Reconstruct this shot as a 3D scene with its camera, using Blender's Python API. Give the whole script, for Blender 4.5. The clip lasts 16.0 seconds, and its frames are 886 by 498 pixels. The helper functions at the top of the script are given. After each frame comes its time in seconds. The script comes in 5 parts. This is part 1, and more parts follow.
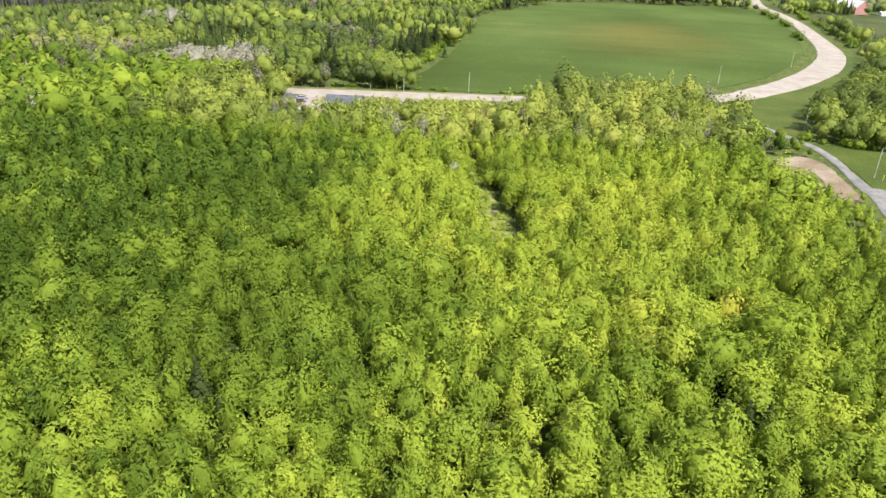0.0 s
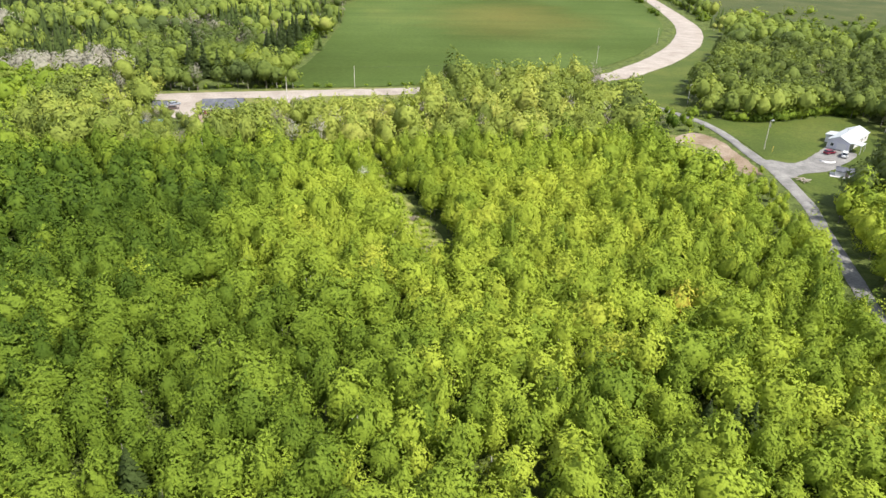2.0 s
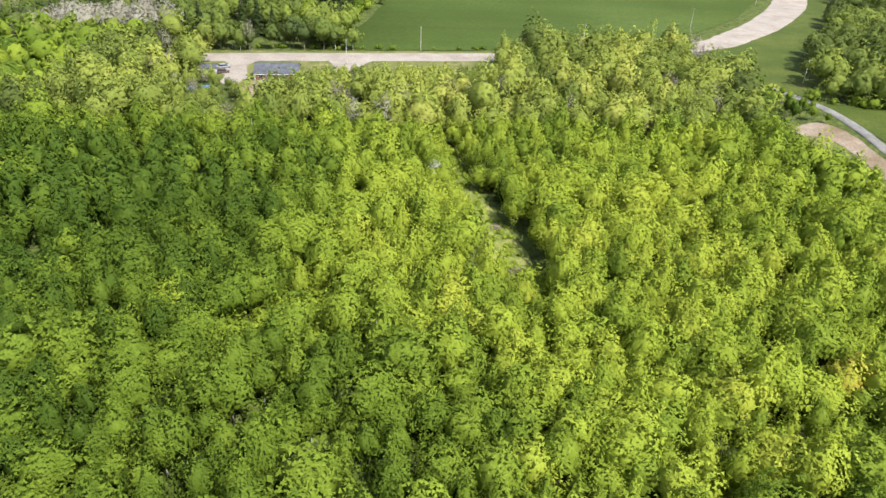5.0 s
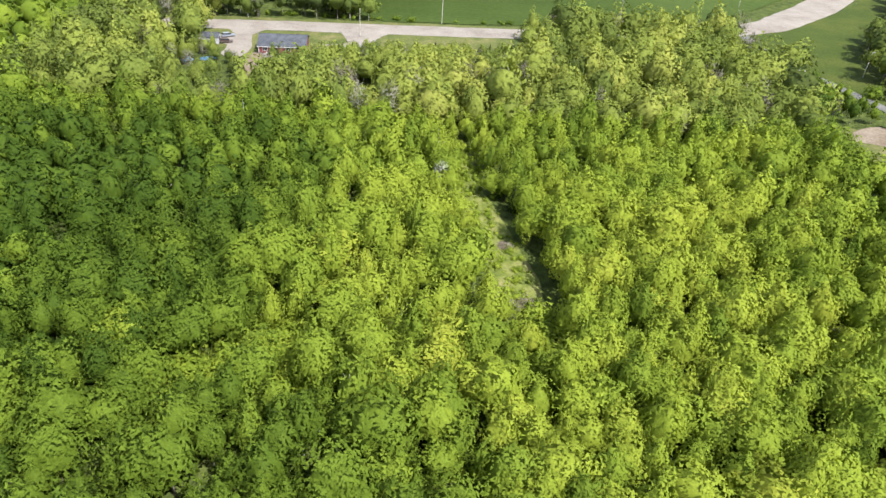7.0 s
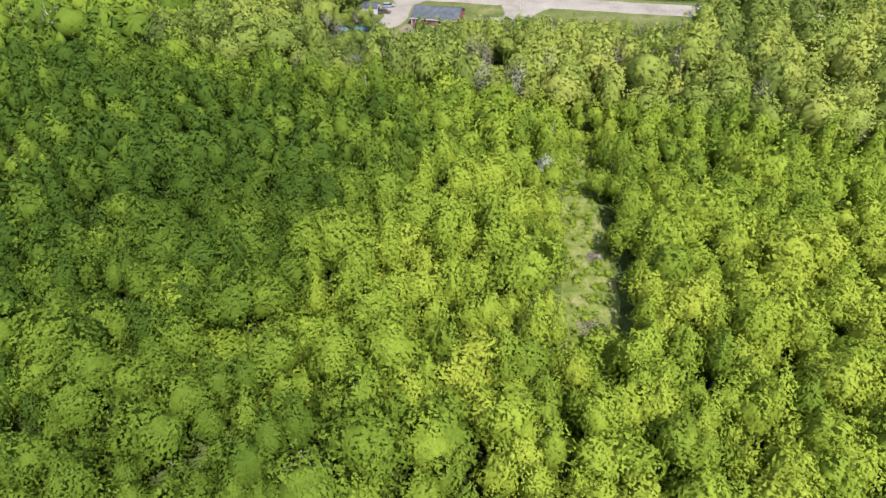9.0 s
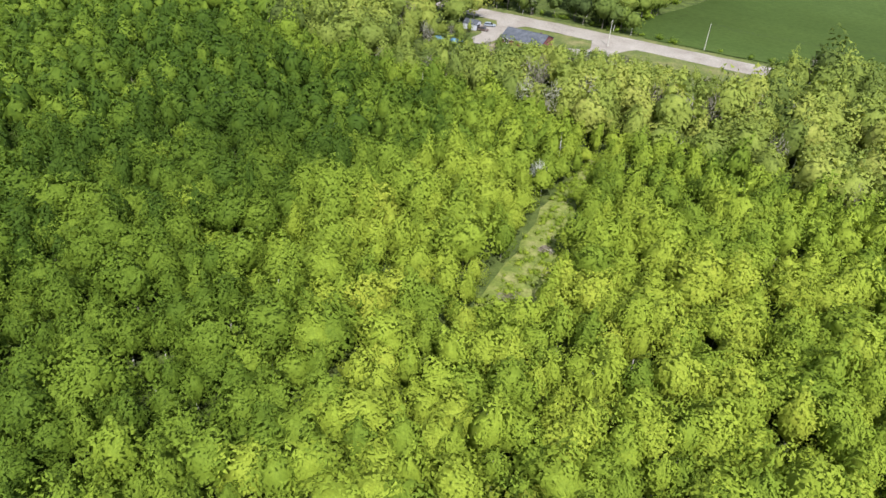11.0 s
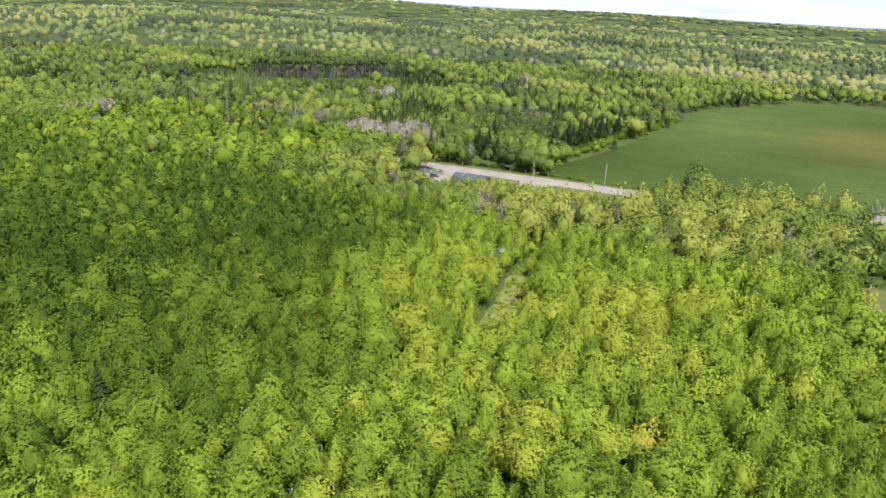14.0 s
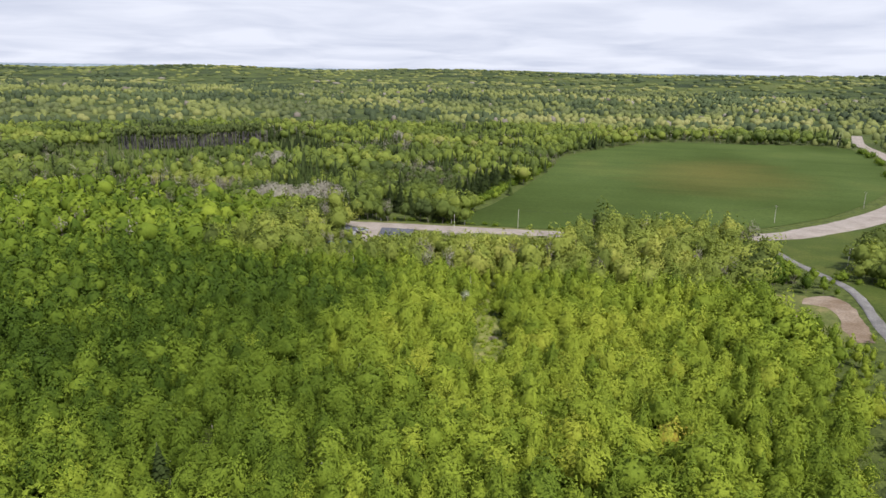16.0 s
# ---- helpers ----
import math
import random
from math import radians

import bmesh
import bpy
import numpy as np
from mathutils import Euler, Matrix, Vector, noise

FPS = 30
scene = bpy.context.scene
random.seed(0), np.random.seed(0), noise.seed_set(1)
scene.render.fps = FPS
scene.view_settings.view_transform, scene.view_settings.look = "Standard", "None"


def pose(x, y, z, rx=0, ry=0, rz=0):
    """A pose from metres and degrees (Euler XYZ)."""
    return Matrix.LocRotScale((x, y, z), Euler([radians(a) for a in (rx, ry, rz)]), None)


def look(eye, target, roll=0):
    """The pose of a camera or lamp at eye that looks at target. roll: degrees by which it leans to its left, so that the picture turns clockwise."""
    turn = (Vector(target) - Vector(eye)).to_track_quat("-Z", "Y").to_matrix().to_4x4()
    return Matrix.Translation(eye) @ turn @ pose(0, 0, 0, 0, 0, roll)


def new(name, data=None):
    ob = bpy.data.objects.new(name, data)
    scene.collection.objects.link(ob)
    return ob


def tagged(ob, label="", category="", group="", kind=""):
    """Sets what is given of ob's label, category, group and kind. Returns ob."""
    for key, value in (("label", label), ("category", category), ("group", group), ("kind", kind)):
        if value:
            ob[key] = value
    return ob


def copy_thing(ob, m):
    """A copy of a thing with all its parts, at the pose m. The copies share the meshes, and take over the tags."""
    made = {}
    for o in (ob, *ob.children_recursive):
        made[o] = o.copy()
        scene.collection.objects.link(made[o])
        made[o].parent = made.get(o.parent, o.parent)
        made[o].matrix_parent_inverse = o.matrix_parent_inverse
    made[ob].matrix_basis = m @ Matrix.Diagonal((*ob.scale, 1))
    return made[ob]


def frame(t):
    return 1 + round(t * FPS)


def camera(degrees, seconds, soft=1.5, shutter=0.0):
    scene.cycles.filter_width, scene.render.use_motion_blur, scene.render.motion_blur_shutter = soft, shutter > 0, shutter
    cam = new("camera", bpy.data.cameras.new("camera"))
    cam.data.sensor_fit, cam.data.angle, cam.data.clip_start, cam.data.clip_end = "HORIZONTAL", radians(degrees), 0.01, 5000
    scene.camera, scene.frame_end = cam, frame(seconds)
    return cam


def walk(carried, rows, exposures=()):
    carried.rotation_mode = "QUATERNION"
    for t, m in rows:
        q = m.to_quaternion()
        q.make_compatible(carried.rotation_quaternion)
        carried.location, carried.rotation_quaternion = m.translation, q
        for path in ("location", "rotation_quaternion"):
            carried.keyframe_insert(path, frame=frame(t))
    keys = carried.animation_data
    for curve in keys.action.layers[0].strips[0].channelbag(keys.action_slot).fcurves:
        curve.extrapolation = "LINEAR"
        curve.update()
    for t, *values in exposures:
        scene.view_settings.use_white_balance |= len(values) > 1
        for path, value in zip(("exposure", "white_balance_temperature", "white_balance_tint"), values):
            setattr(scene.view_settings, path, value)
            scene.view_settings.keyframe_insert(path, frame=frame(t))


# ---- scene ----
cam = camera(65.2, 16.0, 1.5)
PATH = [
    (0, (0.732, -0.533, 73.846), (0.46, 1.258, 72.998), 2.5),
    (0.5, (-2.895, 1.183, 73.821), (-3.107, 2.981, 72.971), 2.3),
    (1, (-6.611, 3.711, 73.976), (-6.675, 5.518, 73.121), 1.9),
    (1.5, (-9.855, 7.184, 74.066), (-9.821, 8.989, 73.205), 1.7),
    (2, (-12.478, 11.64, 74.119), (-12.395, 13.437, 73.246), 1.7),
    (2.5, (-13.976, 16.813, 74.243), (-13.851, 18.604, 73.362), 1.8),
    (3, (-14.774, 22.182, 74.464), (-14.74, 23.966, 73.561), 2.0),
    (3.5, (-16.091, 27.478, 74.656), (-16.169, 29.248, 73.728), 2.1),
    (4, (-18.475, 32.323, 74.754), (-18.551, 34.081, 73.802), 2.0),
    (4.2, (-19.362, 34.35, 74.758), (-19.425, 36.102, 73.795), 1.8),
    (6.3, (-20.381, 56.728, 74.944), (-20.42, 58.419, 73.877), 2.8),
    (6.5, (-19.632, 58.811, 75.011), (-19.686, 60.496, 73.935), 3.1),
    (7, (-16.921, 64.042, 75.398), (-17.029, 65.707, 74.294), 3.8),
    (7.5, (-13.469, 68.77, 75.67), (-13.652, 70.412, 74.542), 4.4),
    (8, (-9.367, 72.901, 75.738), (-9.646, 74.513, 74.587), 4.8),
    (8.5, (-4.464, 76.458, 75.486), (-4.865, 78.03, 74.317), 4.9),
    (8.8, (-1.015, 78.299, 75.367), (-1.497, 79.84, 74.186), 5.0),
    (8.9, (0.347, 78.82, 75.33), (-0.277, 80.305, 74.144), -0.9),
    (9, (1.709, 79.328, 75.324), (1.069, 80.804, 74.136), -0.9),
    (9.2, (4.904, 80.187, 75.341), (4.232, 81.645, 74.149), -0.8),
    (11.3, (45.025, 73.482, 77.102), (43.976, 74.788, 76.01), 4.5),
    (11.5, (48.295, 71.021, 77.128), (47.216, 72.322, 76.059), 4.7),
    (12, (55.37, 62.677, 77.402), (54.249, 63.993, 76.395), 4.9),
    (12.5, (60.58, 52.719, 77.816), (59.448, 54.083, 76.888), 4.7),
    (13, (63.249, 41.373, 77.935), (62.146, 42.816, 77.097), 4.3),
    (13.5, (63.298, 29.291, 78.044), (62.249, 30.822, 77.298), 3.7),
    (14, (60.016, 17.248, 78.327), (59.048, 18.865, 77.657), 3.2),
    (14.5, (54.32, 6.923, 78.933), (53.44, 8.612, 78.322), 2.0),
    (15, (47.677, -0.833, 79.39), (46.894, 0.918, 78.823), 1.3),
    (15.5, (41.236, -5.915, 79.626), (40.54, -4.117, 79.094), 1.0),
    (16, (35.508, -9.146, 79.545), (34.881, -7.315, 79.04), 1.0),
]
walk(cam, [(t, look(eye, target, roll)) for t, eye, target, roll in PATH],
     exposures=[(0, 0.90, 6600, 10), (3.5, 0.84, 6550, 10), (6.5, 0.72, 6350, 9), (9, 0.60, 6200, 8), (11.5, 0.56, 6150, 8), (13, 0.59, 6150, 11), (14, 0.56, 6250, 13), (14.5, 0.46, 6350, 13), (16, 0.14, 6400, 14)])


# ---- sky, sun ----
SUN_TURN, SUN_HEIGHT = -42.0, 54.0   # degrees from +x towards +y, degrees above the horizon


def node(nt, kind, **sets):
    n = nt.nodes.new(kind)
    for key, value in sets.items():
        n.inputs[key.replace("_", " ")].default_value = value
    return n


world = bpy.data.worlds.new("sky")
scene.world = world
world.use_nodes = True
wt = world.node_tree
wt.nodes.clear()
sky = wt.nodes.new("ShaderNodeTexSky")
sky.sky_type, sky.sun_disc = "NISHITA", False
sky.sun_elevation, sky.sun_rotation = radians(SUN_HEIGHT), radians(90 - SUN_TURN)
sky.air_density, sky.dust_density = 1.0, 1.5
blue = wt.nodes.new("ShaderNodeBackground")
blue.inputs["Strength"].default_value = 0.10
wt.links.new(sky.outputs[0], blue.inputs["Color"])
where = wt.nodes.new("ShaderNodeTexCoord")
apart = wt.nodes.new("ShaderNodeSeparateXYZ")
wt.links.new(where.outputs["Generated"], apart.inputs[0])
lift = wt.nodes.new("ShaderNodeMath")
lift.operation = "MULTIPLY_ADD"
lift.inputs[1].default_value, lift.inputs[2].default_value = 1.0, 0.10
wt.links.new(apart.outputs["Z"], lift.inputs[0])
over = []
for axis in "XY":
    d = wt.nodes.new("ShaderNodeMath")
    d.operation = "DIVIDE"
    wt.links.new(apart.outputs[axis], d.inputs[0])
    wt.links.new(lift.outputs[0], d.inputs[1])
    over.append(d)
flat = wt.nodes.new("ShaderNodeCombineXYZ")
wt.links.new(over[0].outputs[0], flat.inputs[0])
wt.links.new(over[1].outputs[0], flat.inputs[1])
clouds = node(wt, "ShaderNodeTexNoise", Scale=0.9, Detail=5.0, Roughness=0.5, Distortion=0.4)
wt.links.new(flat.outputs[0], clouds.inputs["Vector"])
cover = wt.nodes.new("ShaderNodeValToRGB")
cover.color_ramp.elements[0].position, cover.color_ramp.elements[1].position = 0.05, 0.24
wt.links.new(clouds.outputs[0], cover.inputs[0])
belly = wt.nodes.new("ShaderNodeValToRGB")
belly.color_ramp.elements[0].position, belly.color_ramp.elements[0].color = 0.36, (0.86, 0.91, 1.0, 1)
belly.color_ramp.elements[1].position, belly.color_ramp.elements[1].color = 0.70, (0.64, 0.70, 0.82, 1)
wt.links.new(clouds.outputs[0], belly.inputs[0])
white = wt.nodes.new("ShaderNodeBackground")
white.inputs["Strength"].default_value = 0.89
wt.links.new(belly.outputs[0], white.inputs["Color"])
high = wt.nodes.new("ShaderNodeMapRange")
high.interpolation_type = "SMOOTHSTEP"
for key, value in (("From Min", 0.22), ("From Max", 0.7), ("To Min", 1.0), ("To Max", 0.3)):
    high.inputs[key].default_value = value
wt.links.new(apart.outputs["Z"], high.inputs["Value"])
broken = wt.nodes.new("ShaderNodeMath")
broken.operation = "MULTIPLY"
wt.links.new(cover.outputs[0], broken.inputs[0])
wt.links.new(high.outputs[0], broken.inputs[1])
both = wt.nodes.new("ShaderNodeMixShader")
wt.links.new(broken.outputs[0], both.inputs[0])
wt.links.new(blue.outputs[0], both.inputs[1])
wt.links.new(white.outputs[0], both.inputs[2])
wout = wt.nodes.new("ShaderNodeOutputWorld")
wt.links.new(both.outputs[0], wout.inputs[0])

sun = new("sun", bpy.data.lights.new("sun", "SUN"))
sun.data.energy, sun.data.angle, sun.data.color = 4.9, radians(0.6), (1.0, 0.95, 0.86)
sun.matrix_world = look((0, 0, 300), (-math.cos(radians(SUN_TURN)) * math.cos(radians(SUN_HEIGHT)), -math.sin(radians(SUN_TURN)) * math.cos(radians(SUN_HEIGHT)), 300 - math.sin(radians(SUN_HEIGHT))))


# ---- materials ----
def material(name):
    m = bpy.data.materials.new(name)
    m.use_nodes = True
    return m, m.node_tree, m.node_tree.nodes["Principled BSDF"]


def ramp(nt, source, stops):
    r = nt.nodes.new("ShaderNodeValToRGB")
    e = r.color_ramp.elements
    while len(e) < len(stops):
        e.new(0.5)
    for el, (p, c) in zip(e, stops):
        el.position, el.color = p, (*c, 1)
    nt.links.new(source, r.inputs[0])
    return r.outputs[0]


def place(nt):
    return nt.nodes.new("ShaderNodeNewGeometry").outputs["Position"]


def noise_at(nt, scale, detail=4.0, rough=0.55, at=None, stretch=None):
    n = node(nt, "ShaderNodeTexNoise", Scale=scale, Detail=detail, Roughness=rough)
    src = at if at is not None else place(nt)
    if stretch:
        m = nt.nodes.new("ShaderNodeMapping")
        m.inputs["Scale"].default_value = stretch[:3]
        if len(stretch) > 3:
            m.inputs["Rotation"].default_value = (0, 0, radians(stretch[3]))
        nt.links.new(src, m.inputs["Vector"])
        src = m.outputs[0]
    nt.links.new(src, n.inputs["Vector"])
    return n.outputs[0]


def blend(nt, fac, a, b, how="MIX"):
    m = nt.nodes.new("ShaderNodeMix")
    m.data_type, m.blend_type = "RGBA", how
    for sock, v in ((m.inputs[0], fac), (m.inputs[6], a), (m.inputs[7], b)):
        if isinstance(v, (int, float)):
            sock.default_value = v
        elif isinstance(v, tuple):
            sock.default_value = (*v, 1)
        else:
            nt.links.new(v, sock)
    return m.outputs[2]


def bump(nt, bsdf, height, strength, distance):
    b = nt.nodes.new("ShaderNodeBump")
    b.inputs["Strength"].default_value, b.inputs["Distance"].default_value = strength, distance
    nt.links.new(height, b.inputs["Height"])
    nt.links.new(b.outputs[0], bsdf.inputs["Normal"])


def mixed(name, big, small, colours, rough=0.9, relief=0.3, depth=0.1, stretch=None):
    """A matt surface of two sizes of blotches: colours are (dark, mid, light)."""
    m, nt, b = material(name)
    a = noise_at(nt, big, 5.0, 0.6, stretch=stretch)
    c = noise_at(nt, small, 3.0, 0.6)
    col = ramp(nt, a, ((0.32, colours[0]), (0.5, colours[1]), (0.68, colours[2])))
    shade = ramp(nt, c, ((0.3, (0.72, 0.72, 0.72)), (0.7, (1.2, 1.2, 1.2))))
    nt.links.new(blend(nt, 1.0, col, shade, "MULTIPLY"), b.inputs["Base Color"])
    b.inputs["Roughness"].default_value, b.inputs["Specular IOR Level"].default_value = rough, 0.2
    bump(nt, b, c, relief, depth)
    return m


def leafy(name, stops, glow=0.24):
    """Leaves: the hue runs along the tree's own tint, a little apart from object to object."""
    m, nt, b = material(name)
    at = nt.nodes.new("ShaderNodeAttribute")
    at.attribute_name = "tint"
    info = nt.nodes.new("ShaderNodeObjectInfo")
    spread = nt.nodes.new("ShaderNodeMath")
    spread.operation = "MULTIPLY_ADD"
    nt.links.new(info.outputs["Random"], spread.inputs[0])
    spread.inputs[1].default_value = 0.16
    nt.links.new(at.outputs["Fac"], spread.inputs[2])
    grain = noise_at(nt, 0.9, 3.0)
    add = nt.nodes.new("ShaderNodeMath")
    add.operation = "MULTIPLY_ADD"
    nt.links.new(grain, add.inputs[0])
    add.inputs[1].default_value = 0.22
    nt.links.new(spread.outputs[0], add.inputs[2])
    less = nt.nodes.new("ShaderNodeMath")
    less.operation = "SUBTRACT"
    nt.links.new(add.outputs[0], less.inputs[0])
    less.inputs[1].default_value = 0.19
    col = ramp(nt, less.outputs[0], stops)
    tufts = noise_at(nt, 3.2, 4.0, 0.7)
    mottle = ramp(nt, tufts, ((0.34, (0.78, 0.81, 0.78)), (0.5, (1.0, 1.0, 1.0)), (0.66, (1.16, 1.15, 1.12))))
    col = blend(nt, 1.0, col, mottle, "MULTIPLY")
    bump(nt, b, tufts, 0.35, 0.15)
    nt.links.new(col, b.inputs["Base Color"])
    b.inputs["Roughness"].default_value, b.inputs["Specular IOR Level"].default_value = 0.7, 0.08
    t = nt.nodes.new("ShaderNodeBsdfTranslucent")
    nt.links.new(blend(nt, 1.0, col, (1.25, 1.2, 0.6), "MULTIPLY"), t.inputs["Color"])
    mix = nt.nodes.new("ShaderNodeMixShader")
    mix.inputs[0].default_value = glow
    nt.links.new(b.outputs[0], mix.inputs[1])
    nt.links.new(t.outputs[0], mix.inputs[2])
    nt.links.new(mix.outputs[0], nt.nodes["Material Output"].inputs[0])
    return m


def plain(name, colour, rough=0.5, metal=0.0, grain=6.0, spread=0.15):
    m, nt, b = material(name)
    n = noise_at(nt, grain, 4.0, at=nt.nodes.new("ShaderNodeTexCoord").outputs["Object"])
    lo, hi = 1 - spread, 1 + spread
    nt.links.new(blend(nt, 1.0, colour, ramp(nt, n, ((0.3, (lo, lo, lo)), (0.7, (hi, hi, hi)))), "MULTIPLY"), b.inputs["Base Color"])
    b.inputs["Roughness"].default_value, b.inputs["Metallic"].default_value = rough, metal
    return m


LEAF = leafy("broad_leaves", ((0.0, (0.054, 0.094, 0.012)), (0.2, (0.105, 0.159, 0.018)), (0.42, (0.170, 0.235, 0.027)), (0.62, (0.234, 0.299, 0.034)), (0.8, (0.278, 0.335, 0.041)), (0.94, (0.328, 0.350, 0.047)), (1.0, (0.36, 0.26, 0.05))))
FAR_LEAF = leafy("half_open_leaves", ((0.0, (0.074, 0.104, 0.032)), (0.25, (0.122, 0.166, 0.038)), (0.5, (0.178, 0.232, 0.045)), (0.75, (0.24, 0.282, 0.058)), (1.0, (0.29, 0.285, 0.10))), 0.3)
OLD_LEAF = leafy("pale_spring_leaves", ((0.0, (0.070, 0.094, 0.026)), (0.22, (0.112, 0.150, 0.034)), (0.45, (0.172, 0.218, 0.045)), (0.65, (0.236, 0.282, 0.056)), (0.84, (0.29, 0.320, 0.068)), (1.0, (0.33, 0.31, 0.09))))
# Distance haze is put into this leaf colour as a paler, greyer green.
HAZED_LEAF = leafy("hazed_leaves", ((0.0, (0.098, 0.122, 0.060)), (0.3, (0.152, 0.182, 0.070)), (0.6, (0.215, 0.245, 0.080)), (1.0, (0.29, 0.295, 0.12))), 0.25)
NEEDLE = leafy("needles", ((0.0, (0.020, 0.030, 0.010)), (0.5, (0.040, 0.060, 0.016)), (1.0, (0.085, 0.125, 0.026))), 0.12)
TWIG = leafy("bare_twigs", ((0.0, (0.15, 0.13, 0.11)), (0.5, (0.29, 0.28, 0.23)), (1.0, (0.44, 0.46, 0.38))), 0.1)
# Far needles, lightened and greyed in their colour for haze.
HAZED_NEEDLE = leafy("hazed_needles", ((0.0, (0.04, 0.058, 0.032)), (0.5, (0.062, 0.085, 0.042)), (1.0, (0.09, 0.12, 0.055))), 0.12)
BARK = mixed("bark", 0.8, 6.0, ((0.09, 0.075, 0.06), (0.16, 0.14, 0.12), (0.26, 0.24, 0.21)))
PALE_BARK = mixed("pale_bark", 0.8, 6.0, ((0.32, 0.30, 0.27), (0.48, 0.46, 0.42), (0.6, 0.58, 0.54)))
GRAVEL = mixed("pinkish_gravel", 0.12, 2.2, ((0.235, 0.202, 0.178), (0.29, 0.258, 0.23), (0.335, 0.30, 0.27)), 0.95, 0.3, 0.04)
LANE = mixed("grey_gravel", 0.25, 2.5, ((0.125, 0.123, 0.12), (0.175, 0.171, 0.167), (0.23, 0.226, 0.218)), 0.95, 0.3, 0.04)
DIRT = mixed("bare_soil", 0.10, 1.4, ((0.16, 0.115, 0.075), (0.23, 0.18, 0.135), (0.30, 0.25, 0.20)), 0.95, 0.5, 0.2)
LAWN = mixed("lawn_grass", 0.05, 1.2, ((0.042, 0.064, 0.009), (0.055, 0.080, 0.011), (0.080, 0.098, 0.017)), 0.9, 0.4, 0.08)
ROUGH_GRASS = mixed("rough_grass", 0.16, 1.1, ((0.08, 0.105, 0.026), (0.125, 0.14, 0.042), (0.19, 0.175, 0.075)), 0.95, 0.6, 0.2)
# Sunlight is put into this grass colour, against the trees' shade on the trail.
TRAIL_GRASS = mixed("sunlit_wild_grass", 0.3, 1.6, ((0.11, 0.145, 0.03), (0.17, 0.20, 0.045), (0.26, 0.25, 0.10)), 0.95, 0.5, 0.1)
DEAD_GRASS = mixed("dry_marsh_grass", 0.03, 0.6, ((0.034, 0.052, 0.012), (0.050, 0.063, 0.016), (0.074, 0.080, 0.028)), 0.95, 0.6, 0.3)


def crop_material():
    m, nt, b = material("young_crop")
    broad = noise_at(nt, 0.0075, 3.0, 0.5, stretch=(1.0, 0.6, 1.0, 20.0))
    col = ramp(nt, broad, ((0.30, (0.038, 0.058, 0.013)), (0.45, (0.053, 0.082, 0.020)), (0.58, (0.067, 0.100, 0.027)), (0.72, (0.095, 0.118, 0.033))))
    rows = noise_at(nt, 0.035, 5.0, 0.65, stretch=(0.12, 1.0, 1.0, -8.0))
    col = blend(nt, 1.0, col, ramp(nt, rows, ((0.3, (0.86, 0.88, 0.86)), (0.5, (1.0, 1.0, 1.0)), (0.7, (1.14, 1.10, 1.1)))), "MULTIPLY")
    off = nt.nodes.new("ShaderNodeMapping")
    off.inputs["Location"].default_value, off.inputs["Scale"].default_value = (-0.44, -2.4, 0.0), (0.0070, 0.0040, 0.0)
    nt.links.new(place(nt), off.inputs["Vector"])
    far = nt.nodes.new("ShaderNodeVectorMath")
    far.operation = "LENGTH"
    nt.links.new(off.outputs[0], far.inputs[0])
    worn = nt.nodes.new("ShaderNodeMath")
    worn.operation = "MULTIPLY_ADD"
    nt.links.new(noise_at(nt, 0.02, 6.0, 0.7, stretch=(0.5, 1.0, 1.0, -8.0)), worn.inputs[0])
    worn.inputs[1].default_value = 0.8
    nt.links.new(far.outputs["Value"], worn.inputs[2])
    thin = ramp(nt, worn.outputs[0], ((0.45, (0.6, 0.6, 0.6)), (1.05, (0, 0, 0))))
    col = blend(nt, thin, col, (0.125, 0.105, 0.030))
    fine = ramp(nt, noise_at(nt, 0.5, 5.0, 0.7), ((0.3, (0.78, 0.80, 0.78)), (0.7, (1.18, 1.16, 1.15))))
    nt.links.new(blend(nt, 1.0, col, fine, "MULTIPLY"), b.inputs["Base Color"])
    b.inputs["Roughness"].default_value, b.inputs["Specular IOR Level"].default_value = 0.95, 0.04
    bump(nt, b, rows, 0.4, 0.3)
    return m


def land_material():
    """Shady forest floor near by; woods of many kinds seen from far, in patches, further out."""
    m, nt, b = material("woodland_ground")
    near = ramp(nt, noise_at(nt, 0.35, 5.0, 0.6), ((0.3, (0.042, 0.056, 0.018)), (0.5, (0.075, 0.10, 0.026)), (0.7, (0.115, 0.14, 0.038))))
    patch = ramp(nt, noise_at(nt, 0.0032, 4.0, 0.6, stretch=(1.0, 1.5, 1.0, 20.0)), ((0.34, (0.030, 0.045, 0.022)), (0.46, (0.055, 0.078, 0.028)), (0.56, (0.085, 0.11, 0.033)), (0.68, (0.11, 0.13, 0.045))))
    tops = ramp(nt, noise_at(nt, 0.06, 5.0, 0.7), ((0.3, (0.5, 0.5, 0.5)), (0.7, (1.35, 1.35, 1.35))))
    far = blend(nt, 1.0, patch, tops, "MULTIPLY")
    ln = nt.nodes.new("ShaderNodeVectorMath")
    ln.operation = "LENGTH"
    nt.links.new(place(nt), ln.inputs[0])
    out = nt.nodes.new("ShaderNodeMapRange")
    out.inputs["From Min"].default_value, out.inputs["From Max"].default_value = 700, 1300
    nt.links.new(ln.outputs["Value"], out.inputs["Value"])
    nt.links.new(blend(nt, out.outputs[0], near, far), b.inputs["Base Color"])
    b.inputs["Roughness"].default_value, b.inputs["Specular IOR Level"].default_value = 0.95, 0.1
    bump(nt, b, noise_at(nt, 0.05, 6.0, 0.7), 0.8, 6.0)
    return m


CROP, LAND = crop_material(), land_material()


